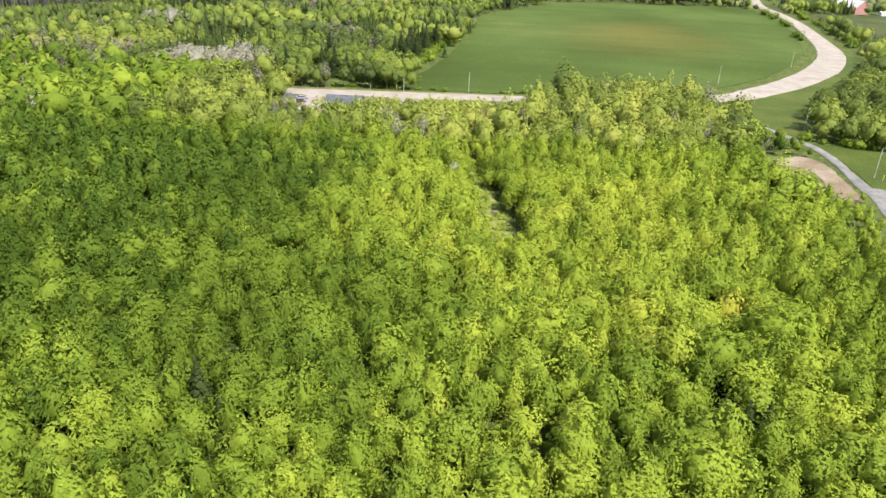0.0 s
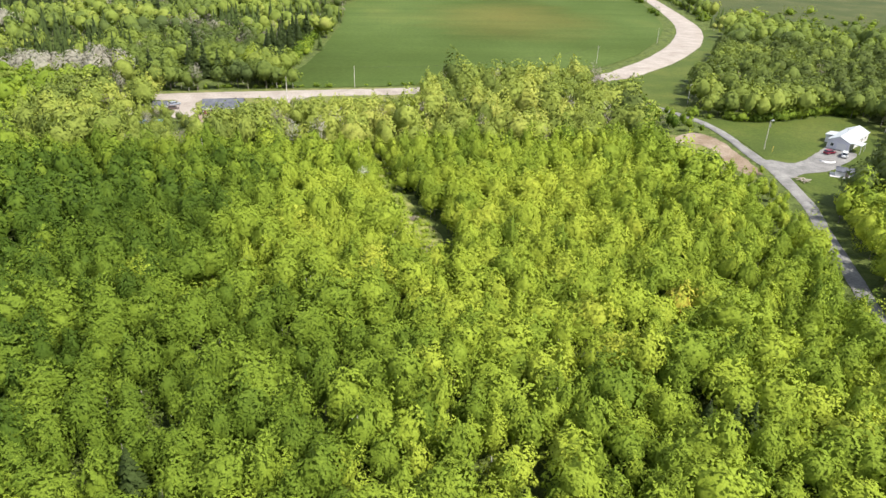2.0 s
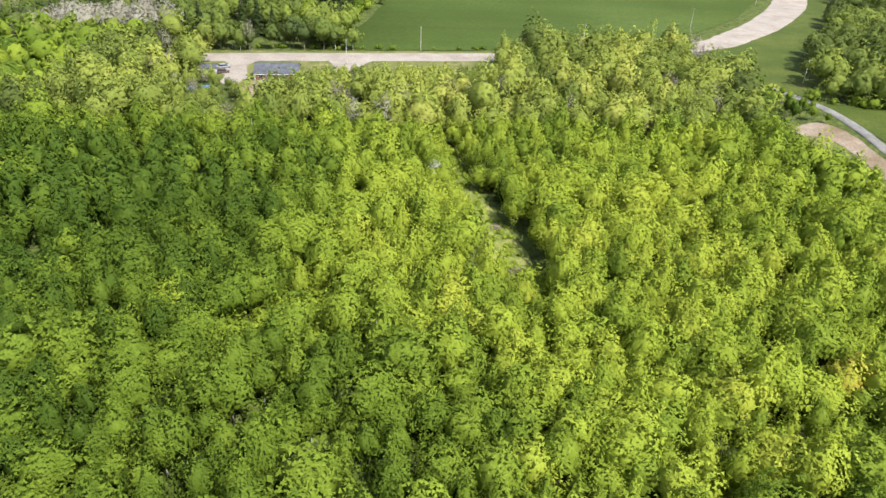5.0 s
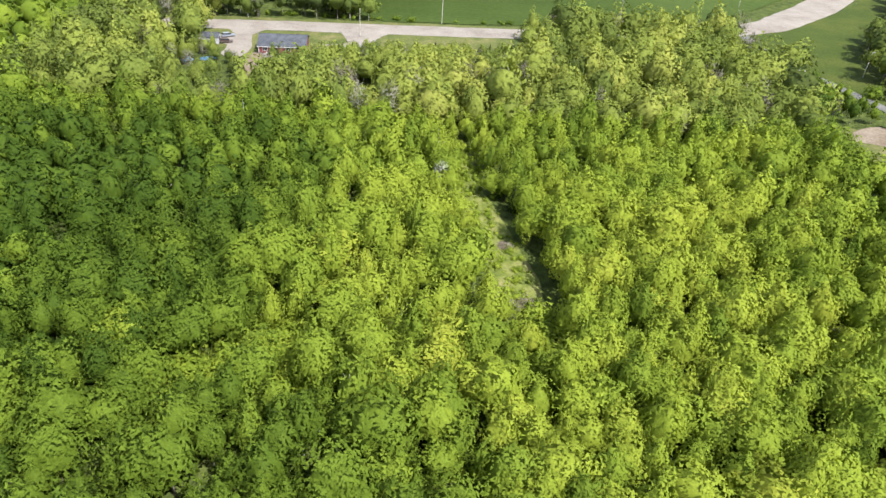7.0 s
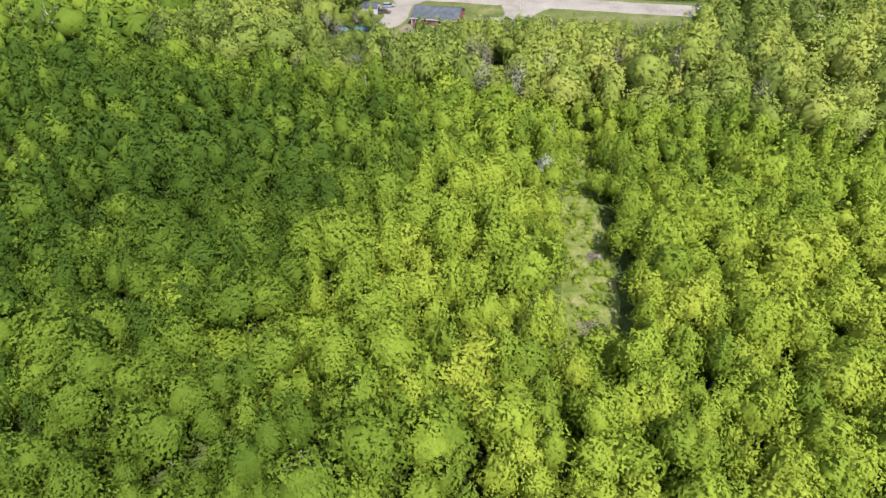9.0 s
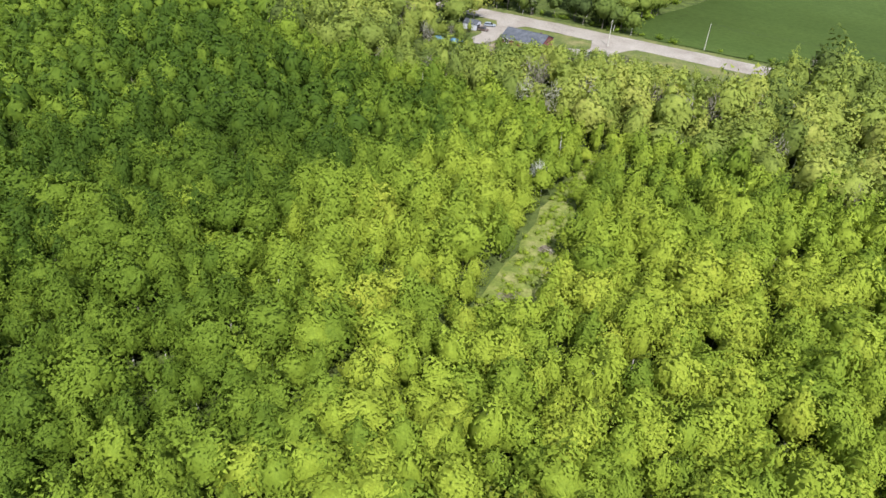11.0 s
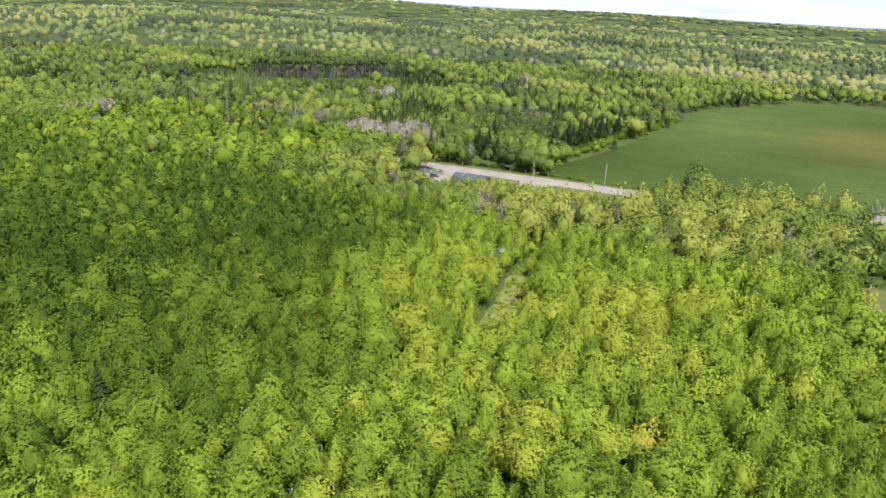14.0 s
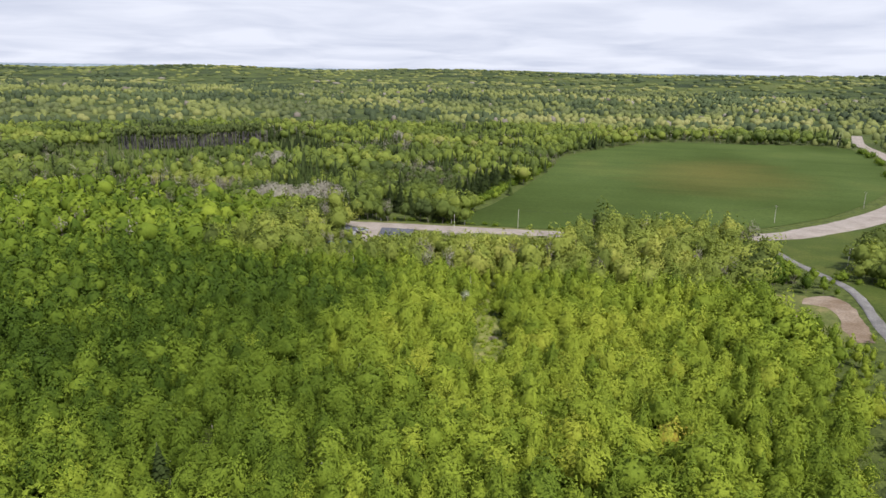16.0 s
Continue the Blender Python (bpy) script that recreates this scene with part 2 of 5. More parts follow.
# ---- the lie of the land ----
def smooth(v, a, b):
    q = np.clip((np.asarray(v, float) - a) / (b - a), 0, 1)
    return q * q * (3 - 2 * q)


def ground(x, y):
    x, y = np.asarray(x, float), np.asarray(y, float)
    r = np.hypot(x, y)
    z = 2.0 + 2.1 * np.tanh(x / 150) - 6 * smooth(r, 350, 750) + 2.3 * smooth(x, 62, 104) * (1 - smooth(y, 235, 320)) * smooth(y, 60, 120)
    roll = 16 * np.sin(x / 410 + 1.3) * np.cos(y / 530 + 0.4) + 9 * np.sin((x * 0.6 + y) / 240)
    z = z + smooth(r, 1000, 2200) * roll * 0.7
    z = z + smooth(r, 1300, 4800) * 66
    return z


def gz(x, y):
    return float(ground(x, y))


def mesh_object(name, verts, faces, mats, slots=None, tint=None, parent=None, even=False, normals=None):
    me = bpy.data.meshes.new(name)
    verts, faces = np.asarray(verts, np.float32), np.asarray(faces, np.int32)
    k = faces.shape[1]
    me.vertices.add(len(verts))
    me.vertices.foreach_set("co", verts.ravel())
    me.loops.add(faces.size)
    me.loops.foreach_set("vertex_index", faces.ravel())
    me.polygons.add(len(faces))
    me.polygons.foreach_set("loop_start", np.arange(0, faces.size, k, dtype=np.int32))
    for m in mats:
        me.materials.append(m)
    if slots is not None:
        me.polygons.foreach_set("material_index", np.asarray(slots, np.int32))
    if even or normals is not None:
        me.polygons.foreach_set("use_smooth", np.ones(len(faces), bool))
    if tint is not None:
        me.attributes.new("tint", "FLOAT", "POINT").data.foreach_set("value", np.asarray(tint, np.float32))
    me.update(calc_edges=True)
    if normals is not None:
        me.normals_split_custom_set_from_vertices(np.asarray(normals, np.float32))
    ob = new(name, me)
    ob.parent = parent
    return ob


n = 180
u = np.linspace(-1, 1, n)
line = 4930 * np.sinh(5.2 * u) / math.sinh(5.2)
gx, gy = np.meshgrid(line, line + 0.0, indexing="ij")
idx = np.arange(n * n).reshape(n, n)
quads = np.stack([idx[:-1, :-1], idx[1:, :-1], idx[1:, 1:], idx[:-1, 1:]], -1).reshape(-1, 4)
land = mesh_object("ground", np.stack([gx, gy, ground(gx, gy)], -1).reshape(-1, 3), quads, [LAND], even=True)
tagged(land, "wooded rolling land with a shady leaf-covered floor", "ground", kind="structure")


# ---- outlines on the land ----
def rounded(points, step, closed):
    """A smooth line through the points, with a corner every step metres."""
    p = [Vector((*q, 0)) for q in points]
    k = len(p)
    out = []
    for i in range(k if closed else k - 1):
        a, b, c, d = (p[(i + j) % k] if closed else p[min(max(i + j, 0), k - 1)] for j in (-1, 0, 1, 2))
        m = max(1, int((c - b).length / step))
        for j in range(m):
            t = j / m
            q = 0.5 * ((2 * b) + (c - a) * t + (2 * a - 5 * b + 4 * c - d) * t * t + (3 * b - a - 3 * c + d) * t ** 3)
            out.append((q.x, q.y))
    if not closed:
        out.append((p[-1].x, p[-1].y))
    return out


def ragged(points, size, scale=0.15):
    return [(x + size * noise.noise((x * scale, y * scale, 3)), y + size * noise.noise((x * scale, y * scale, 9))) for x, y in points]


def sheet(name, outline, lift, mat, cell, label, category):
    bm = bmesh.new()
    bm.faces.new([bm.verts.new((x, y, 0)) for x, y in outline])
    xs, ys = [q[0] for q in outline], [q[1] for q in outline]
    for lo, hi, axis in ((min(xs), max(xs), (1, 0, 0)), (min(ys), max(ys), (0, 1, 0))):
        v = lo + cell
        while v < hi:
            bmesh.ops.bisect_plane(bm, geom=bm.verts[:] + bm.edges[:] + bm.faces[:], plane_co=(axis[0] * v, axis[1] * v, 0), plane_no=axis)
            v += cell
    bmesh.ops.triangulate(bm, faces=bm.faces[:])
    for f in bm.faces:
        if f.normal.z < 0:
            f.normal_flip()
        f.smooth = True
    for v in bm.verts:
        v.co.z = gz(v.co.x, v.co.y) + lift
    me = bpy.data.meshes.new(name)
    bm.to_mesh(me)
    bm.free()
    me.materials.append(mat)
    return tagged(new(name, me), label, category, kind="structure")


def ribbon(name, points, widths, lift, mat, label, category, ragged_by=0.5):
    """A road: a strip along the line, crowned in the middle, with sunk uneven edges."""
    line = rounded(points, 4.0, False)
    cuts = (-1.0, -0.8, -0.45, 0.0, 0.45, 0.8, 1.0)
    sag = (-0.16, 0.0, 0.05, 0.08, 0.05, 0.0, -0.16)
    key = [0.0]
    for a, b in zip(points, points[1:]):
        key.append(key[-1] + math.dist(a, b))
    verts, run = [], 0.0
    for i, (x, y) in enumerate(line):
        a, b = line[max(i - 1, 0)], line[min(i + 1, len(line) - 1)]
        d = Vector((b[0] - a[0], b[1] - a[1])).normalized()
        if i:
            run += math.dist(line[i - 1], line[i])
        w = float(np.interp(run, key, widths)) / 2
        for c, s in zip(cuts, sag):
            e = w * c + (ragged_by * noise.noise((x * 0.2, y * 0.2, c * 7)) if abs(c) > 0.7 else 0)
            px, py = x + d.y * e, y - d.x * e
            verts.append((px, py, gz(px, py) + lift + s))
    k = len(cuts)
    faces = [(i * k + j, i * k + j + 1, (i + 1) * k + j + 1, (i + 1) * k + j) for i in range(len(line) - 1) for j in range(k - 1)]
    ob = mesh_object(name, verts, faces, [mat], even=True)
    return tagged(ob, label, category, kind="structure"), line


ROAD = [(-330, 287), (-230, 294), (-170, 301), (-126, 307), (-97, 311.5), (-56, 317), (-16, 322), (35, 333), (83, 354), (104, 376), (129, 409), (163, 470), (193, 550), (213, 645), (229, 755), (236, 850), (238, 960), (262, 1100)]
ROAD_W = [11, 11, 11, 11.5, 12, 12, 12, 12, 14, 16, 17, 19, 18, 15, 13, 13, 13, 13]
road, ROAD_LINE = ribbon("road", ROAD, ROAD_W, 0.30, GRAVEL, "pale pinkish gravel country road sweeping round a field", "road", 0.8)
LANE_PTS = [(75.0, 341.0), (77.0, 327.0), (84.0, 304.0), (95.5, 272.5), (98.1, 253.1), (97.8, 237.4), (97.8, 223.2), (98.3, 211.6), (97.1, 200.0), (95.5, 188.3), (93.1, 176.7), (89.1, 163.2), (84.5, 144.7), (79.1, 124.4), (74.9, 103.8), (70.1, 79.3), (64.0, 50.0)]
lane, LANE_LINE = ribbon("lane", LANE_PTS, [4.2, 4.0, 3.6, 3.6, 3.6, 3.6, 4.0, 4.4, 4.0, 3.8] + [3.6] * 7, 0.24, LANE, "light grey gravel lane along the edge of the wood", "lane", 0.4)

FIELD = rounded([(-72, 333), (-68, 410), (-68, 520), (-72, 620), (-76, 690), (-40, 800), (10, 880), (94, 892), (205, 902), (216, 775), (197, 650), (176, 557), (146, 478), (112, 412), (90, 385), (66, 362), (28, 344), (-16, 333), (-45, 329)], 12, True)
field = sheet("field", ragged(FIELD, 2.0), 0.22, CROP, 24, "broad green field of young crop with thin brownish patches", "field")
EAST = rounded([(236, 585), (252, 700), (256, 800), (262, 880), (330, 893), (460, 960), (560, 800), (470, 620), (330, 500), (262, 505)], 14, True)
east_field = sheet("meadow", ragged(EAST, 3.0), 0.2, DEAD_GRASS, 30, "olive green meadow with tussocks beyond the road bend", "meadow")
YARD = rounded([(98.5, 272.6), (116.9, 267.3), (132.4, 270.7), (151.7, 278.9), (159.5, 278.5), (161.4, 263.9), (155.6, 242.6), (141.1, 221.3), (121.7, 199.0), (111.5, 188.8), (100.4, 178.7), (98.5, 187.4), (99.9, 205.8), (100.4, 229.0), (99.9, 254.2)], 4, True)
lawn = sheet("lawn", ragged(YARD, 0.8), 0.1, LAWN, 12, "mown green lawn round the white house", "lawn")
BARE = rounded([(79.1, 246.5), (82.9, 251.8), (89.7, 253.3), (93.1, 245.0), (94.1, 234.9), (94.1, 221.3), (93.1, 207.7), (88.8, 207.7), (86.8, 217.4), (87.8, 229.0), (85.4, 239.7), (79.1, 242.6)], 3, True)
dirt = sheet("bare_soil", ragged(BARE, 1.0, 0.4), 0.12, DIRT, 8, "patch of bare reddish-brown soil beside the lane", "soil")
BARE2 = rounded([(74.2, 230.0), (80.0, 229.0), (81.0, 223.2), (76.2, 221.3), (71.3, 225.2)], 2, True)
dirt2 = sheet("sand_patch", ragged(BARE2, 0.8, 0.4), 0.15, DIRT, 8, "small patch of pale sandy soil in the grass", "soil")
PATCH = rounded([(67.4, 250.4), (79.1, 254.2), (86.8, 238.7), (87.8, 215.5), (91.7, 200.0), (82.9, 205.8), (73.3, 215.5), (67.4, 232.9)], 4, True)
grassy = sheet("grass_patch", ragged(PATCH, 1.5, 0.3), 0.06, ROUGH_GRASS, 8, "rough grass round the bare soil by the lane", "grass")
CORNER = rounded([(80, 344), (88, 349), (106, 368), (124, 390), (136, 408), (140, 398), (126, 362), (108, 336), (92, 318), (84, 324)], 4, True)
corner = sheet("grass_corner", ragged(CORNER, 0.8), 0.08, LAWN, 12, "strip of green grass inside the road bend", "grass")
LANE_SIDE = rounded([(79, 331), (88, 304), (97, 280), (103, 290), (110, 318), (118, 340), (136, 364), (168, 430), (208, 528), (200, 540), (170, 462), (142, 408), (132, 395), (112, 352), (96, 330), (86, 330)], 5, True)
lane_side = sheet("lane_verge", ragged(LANE_SIDE, 0.8), 0.05, LAWN, 12, "green grass between the road bend, the lane and the wood", "grass")
VERGE = rounded([(-118, 302), (-100, 304.5), (-60, 310.5), (-14, 315.5), (-12, 308), (-20, 300), (-45, 294), (-62, 286), (-74, 270), (-96, 266), (-102, 284), (-116, 281), (-121, 292)], 5, True)
verge = sheet("grass_verge", ragged(VERGE, 0.9), 0.07, ROUGH_GRASS, 12, "rough grass verge and yard beside the road", "grass")
NORTH = rounded([(-150, 314), (-100, 321), (-60, 326), (-15, 331), (25, 341), (60, 355), (62, 350), (24, 336), (-15, 327), (-60, 322), (-98, 316.5), (-150, 309)], 6, True)
north_verge = sheet("field_verge", ragged(NORTH, 0.6), 0.09, ROUGH_GRASS, 14, "narrow grass verge between the road and the field", "grass")
TRAIL = [(-25, 222), (-22, 208), (-18.5, 193), (-14, 179), (-10.5, 167), (-7.5, 156), (-4.5, 146), (-2, 138), (2, 130), (7, 122), (11, 112), (14, 102)]
TRAIL_W = [1.2, 1.8, 3.4, 5.2, 6.6, 5.8, 2.4, 1.0, 0.3, 0.2, 0.2, 0.2]
trail, TRAIL_LINE = ribbon("trail", TRAIL, [w + 3 for w in TRAIL_W], 0.14, TRAIL_GRASS, "overgrown grassy trail cut through the wood", "trail", 1.2)
GLADE = rounded([(-60, 130), (-52, 132), (-43, 134), (-39, 140), (-42, 146), (-48, 146), (-54, 139), (-61, 134)], 3, True)
glade = sheet("glade", ragged(GLADE, 1.5, 0.3), 0.12, TRAIL_GRASS, 8, "small grassy glade among the trees", "grass")
PAD = rounded([(99.9, 220.3), (105.7, 216.9), (112.0, 219.8), (121.7, 229.0), (129.5, 235.8), (132.8, 229.0), (132.4, 224.7), (120.7, 214.0), (113.5, 209.0), (105.7, 207.2), (99.4, 203.8)], 2, True)
pad = sheet("driveway", ragged(PAD, 0.4, 0.5), 0.2, LANE, 6, "grey gravel driveway leading to the white house", "driveway")
PAD2 = rounded([(-113, 304), (-101, 306), (-103, 298), (-99, 284), (-100, 274), (-106, 276), (-108, 286), (-118, 288), (-118, 293), (-109, 296)], 2, True)
pad2 = sheet("house_driveway", ragged(PAD2, 0.4, 0.5), 0.2, GRAVEL, 6, "pale gravel driveway beside the roadside house", "driveway")
PAD3 = rounded([(-74, 311), (-58, 313), (-60, 305), (-62, 294), (-68, 286), (-76, 285), (-78, 292), (-70, 298)], 2, True)
pad3 = sheet("parking_pad", ragged(PAD3, 0.5, 0.5), 0.2, GRAVEL, 6, "pale gravel parking pad by the road", "driveway")
SCRAPE = rounded([(-97, 280), (-91, 280), (-86, 262), (-82, 248), (-82, 236), (-89, 234), (-92, 250), (-95, 264)], 3, True)
scrape = sheet("worn_ground", ragged(SCRAPE, 1.0, 0.4), 0.13, DIRT, 8, "strip of bare worn ground behind the house", "soil")
SANDPIT = rounded([(-330, 496), (-306, 500), (-302, 516), (-318, 530), (-334, 516)], 4, True)
sandpit = sheet("sandy_slope", SANDPIT, 0.4, DIRT, 12, "bare sandy clearing in the far wood", "soil")


# ---- trees ----
def inside(px, py, outline):
    px, py = np.asarray(px), np.asarray(py)
    hit = np.zeros(px.shape, bool)
    for (x0, y0), (x1, y1) in zip(outline, outline[1:] + outline[:1]):
        if y0 != y1:
            cross = ((y0 > py) != (y1 > py)) & (px < (x1 - x0) * (py - y0) / (y1 - y0) + x0)
            hit ^= cross
    return hit


def near_line(px, py, pts, reach):
    """True where a point lies within reach of the line; reach may be a number for each corner."""
    hit = np.zeros(np.asarray(px).shape, bool)
    reach = reach if isinstance(reach, (list, tuple)) else [reach] * len(pts)
    for (x0, y0), (x1, y1), ra, rb in zip(pts, pts[1:], reach, reach[1:]):
        dx, dy = x1 - x0, y1 - y0
        t = np.clip(((px - x0) * dx + (py - y0) * dy) / (dx * dx + dy * dy), 0, 1)
        hit |= np.hypot(px - x0 - t * dx, py - y0 - t * dy) < ra + (rb - ra) * t
    return hit


T = (1 + 5 ** 0.5) / 2
ICO_V = np.array([(-1, T, 0), (1, T, 0), (-1, -T, 0), (1, -T, 0), (0, -1, T), (0, 1, T), (0, -1, -T), (0, 1, -T), (T, 0, -1), (T, 0, 1), (-T, 0, -1), (-T, 0, 1)]) / math.hypot(1, T)
ICO_F = np.array([int(c, 16) for c in "0b5051017 07a 0ab 159 5b4 ba2 a76 718 394 342 326 368 389 495 24b 62a 867 981".replace(" ", "")]).reshape(-1, 3)


def sprays(c, along, across, out, length, width, soft, fold=0.25):
    """Folded leaf sprays, four corners and two faces each; soft is the way the bough faces."""
    length, width = np.asarray(length)[:, None], np.asarray(width)[:, None]
    v = np.stack([c - along * length, c + across * width - out * length * fold, c + along * length, c - across * width - out * length * fold], 1)
    k = len(c)
    b = np.arange(k)[:, None] * 4
    up = (np.cross(along, across) * soft).sum(-1)[:, None] > 0
    f = np.where(up, np.concatenate([b + [0, 2, 1], b + [0, 3, 2]], 1), np.concatenate([b + [0, 1, 2], b + [0, 2, 3]], 1))
    return v.reshape(-1, 3), f.reshape(-1, 3), np.repeat(soft, 4, 0)


def unit(a):
    return a / np.maximum(np.linalg.norm(a, axis=-1, keepdims=True), 1e-9)


def ball_dirs(rng, k, low=-1.0):
    z = rng.uniform(low, 1, k)
    a = rng.uniform(0, 2 * math.pi, k)
    r = np.sqrt(1 - z * z)
    return np.stack([r * np.cos(a), r * np.sin(a), z], -1)


def join(parts):
    vs, fs, ns, at = [], [], [], 0
    for v, f, *n in parts:
        vs.append(v)
        fs.append(f + at)
        ns.extend(n)
        at += len(v)
    return (np.concatenate(vs), np.concatenate(fs)) + ((np.concatenate(ns),) if ns else ())


def leaves(c, along, across, length, width, soft):
    """Pointed leaf tufts, one face each; soft is the way the bough faces."""
    length, width = np.asarray(length)[:, None], np.asarray(width)[:, None]
    v = np.stack([c - along * length * 0.7 + across * width, c + along * length, c - along * length * 0.7 - across * width], 1)
    b = np.arange(len(c))[:, None] * 3
    up = (np.cross(across, along) * soft).sum(-1)[:, None] > 0
    return v.reshape(-1, 3), np.where(up, b + [0, 1, 2], b + [0, 2, 1]), np.repeat(soft, 3, 0)


def finer(v, f):
    """Every triangle of a ball cut in four."""
    v, mid, out = [tuple(p) for p in v], {}, []
    def half(i, j):
        key = (min(i, j), max(i, j))
        if key not in mid:
            mid[key] = len(v)
            p = np.add(v[i], v[j])
            v.append(tuple(p / np.linalg.norm(p)))
        return mid[key]
    for i, j, k in f:
        a, b, c = half(i, j), half(j, k), half(k, i)
        out += [(i, a, c), (j, b, a), (k, c, b), (a, b, c)]
    return np.array(v), np.array(out)


BALLS = [(ICO_V, ICO_F)]
for _ in range(2):
    BALLS.append(finer(*BALLS[-1]))


def crown(rng, level, heart, count, size, wide, tall, mid, boughs, spread, swell, upright, tip, slim):
    """A leafy crown: tufts of leaves over its boughs, in depth, round a dense heart.
    upright: how far the boughs are drawn out upwards; tip: how far the top is drawn in."""
    l = ball_dirs(rng, boughs, -0.6)
    amp = swell * rng.uniform(0.5, 1.35, boughs)
    lean = rng.normal(0, 0.12, 2)
    squash = np.array((1.0, 1.0, upright))
    radii = np.array((wide, wide, tall))

    def shape(d):
        off = (d[:, None, :] - l[None]) * squash
        e = amp * np.exp(-(off ** 2).sum(-1) / (2 * spread ** 2))
        r = 0.74 + e.sum(-1)
        slope = -(e[..., None] * off * squash / spread ** 2).sum(1)
        slope -= (slope * d).sum(-1, keepdims=True) * d
        n = unit(d * r[:, None] - slope)
        inward = 1 - tip * np.maximum(d[:, 2], 0) ** 1.5 - 0.35 * np.maximum(-d[:, 2], 0)
        p = d * r[:, None] * radii
        p[:, :2] *= inward[:, None]
        p[:, 0] += lean[0] * p[:, 2]
        p[:, 1] += lean[1] * p[:, 2]
        return p + (0, 0, mid), unit(n / radii * wide + (0, 0, 0.12))

    bv, bf = BALLS[level]
    _, body_n = shape(bv)
    inner = bv * radii * (0.98 * heart) * rng.uniform(0.9, 1.04, (len(bv), 1))
    inner[:, :2] *= (1 - tip * np.maximum(bv[:, 2:3], 0) ** 1.5 - 0.35 * np.maximum(-bv[:, 2:3], 0))
    inner[:, :2] += lean * inner[:, 2:3]
    body = inner + (0, 0, mid)
    d = ball_dirs(rng, count, -0.7)
    p, n = shape(d)
    face = unit(n * 0.9 + (0, 0, 0.3) + rng.normal(0, 0.32, n.shape))
    wild = rng.normal(0, 1, n.shape) + (0, 0, 1.6 * (upright < 1))
    across = unit(np.cross(face, wild))
    along = np.cross(across, face)
    along *= np.sign(along[:, 2:3] + 1e-6) if upright < 1 else 1
    s = size * rng.uniform(0.55, 1.4, count)
    deep = 1 - (1 - heart) * rng.uniform(-0.3, 1.0, count)[:, None] ** 2 * (1.0 if heart < 0.85 else 0.5)
    c = (p - (0, 0, mid)) * deep + (0, 0, mid) + n * (s * rng.uniform(-0.1, 0.35, count))[:, None]
    soft = unit(n * 0.65 + d * 0.85 + face * 0.15 + rng.normal(0, 0.1, n.shape))
    return join([leaves(c, along, across, s, s * slim, soft), (body, bf, unit(body_n * 0.4 + bv + rng.normal(0, 0.08, body_n.shape)))])


def maple_crown(rng, fine, wide=3.1, tall=3.3, mid=5.2, boughs=None, size=None, count=None):
    level, heart, k, leaf, lumps = ((1, 0.85, 1250, 0.29, 44), (1, 0.86, 620, 0.37, 30), (1, 0.84, 150, 0.56, 14), (1, 0.92, 30, 0.85, 9))[fine]
    lumps = boughs or lumps
    return crown(rng, level, heart, count or k, size or leaf, wide, tall, mid, lumps, 1.25 / math.sqrt(lumps), 0.36, 1.0, 0.26, 0.6)


def birch_crown(rng, fine, wide=2.2, tall=4.0, mid=5.0, size=None, count=None):
    level, heart, k, leaf, lumps = ((1, 0.84, 1150, 0.29, 26), (1, 0.85, 540, 0.37, 20), (1, 0.84, 130, 0.58, 10), (1, 0.92, 28, 0.85, 6))[fine]
    return crown(rng, level, heart, count or k, size or leaf, wide, tall, mid, lumps, 1.1 / math.sqrt(lumps), 0.38, 0.45, 0.60, 0.42)


def spruce_crown(rng, tiers, per, tall=8.6, wide=2.3):
    """Drooping boughs in whorls, shorter towards a pointed tip."""
    parts = []
    k = tiers * per
    t = (np.repeat(np.arange(tiers), per) + rng.uniform(0, 0.7, k)) / tiers
    a = rng.uniform(0, 2 * math.pi, k)
    r = wide * (1 - t) ** 0.9 * rng.uniform(0.75, 1.12, k) + 0.08
    d = np.stack([np.cos(a), np.sin(a), -0.38 + 0 * a], -1)
    c = np.stack([np.cos(a) * r * 0.55, np.sin(a) * r * 0.55, 0.8 + t * (tall - 1.0) - r * 0.12], -1)
    along = unit(d)
    across = np.stack([-np.sin(a), np.cos(a), 0 * a], -1)
    parts.append(sprays(c, along, across, np.cross(along, across), r * 0.58, r * 0.26 + 0.08, unit(d * (1, 1, 0) + (0, 0, 0.55) + rng.normal(0, 0.12, d.shape)), 0.2))
    ring = np.array([(math.cos(i * math.pi / 3), math.sin(i * math.pi / 3), 0) for i in range(6)]) * wide * 0.5 + (0, 0, 0.9)
    parts.append((np.vstack([ring, (0, 0, tall)]), np.array([(i, (i + 1) % 6, 6) for i in range(6)]), unit(np.vstack([ring * (1, 1, 0) + (0, 0, 0.4), (0, 0, 1)]))))
    return join(parts)


def bare_crown(rng, count, wide=2.1, tall=3.6, mid=5.0, thick=0.06):
    """Leafless fine twigs in an open crown."""
    d = ball_dirs(rng, count, -0.5)
    c = d * (wide, wide, tall) * rng.uniform(0.35, 1.0, (count, 1)) + (0, 0, mid)
    along = unit(d * 0.6 + (0, 0, 0.6) + rng.normal(0, 0.7, d.shape))
    across = unit(np.cross(along, rng.normal(0, 1, d.shape)))
    s = rng.uniform(0.25, 0.8, count)
    return sprays(c, along, across, np.cross(along, across), s, thick + 0 * s, unit(d + (0, 0, 0.5)), 0.05)


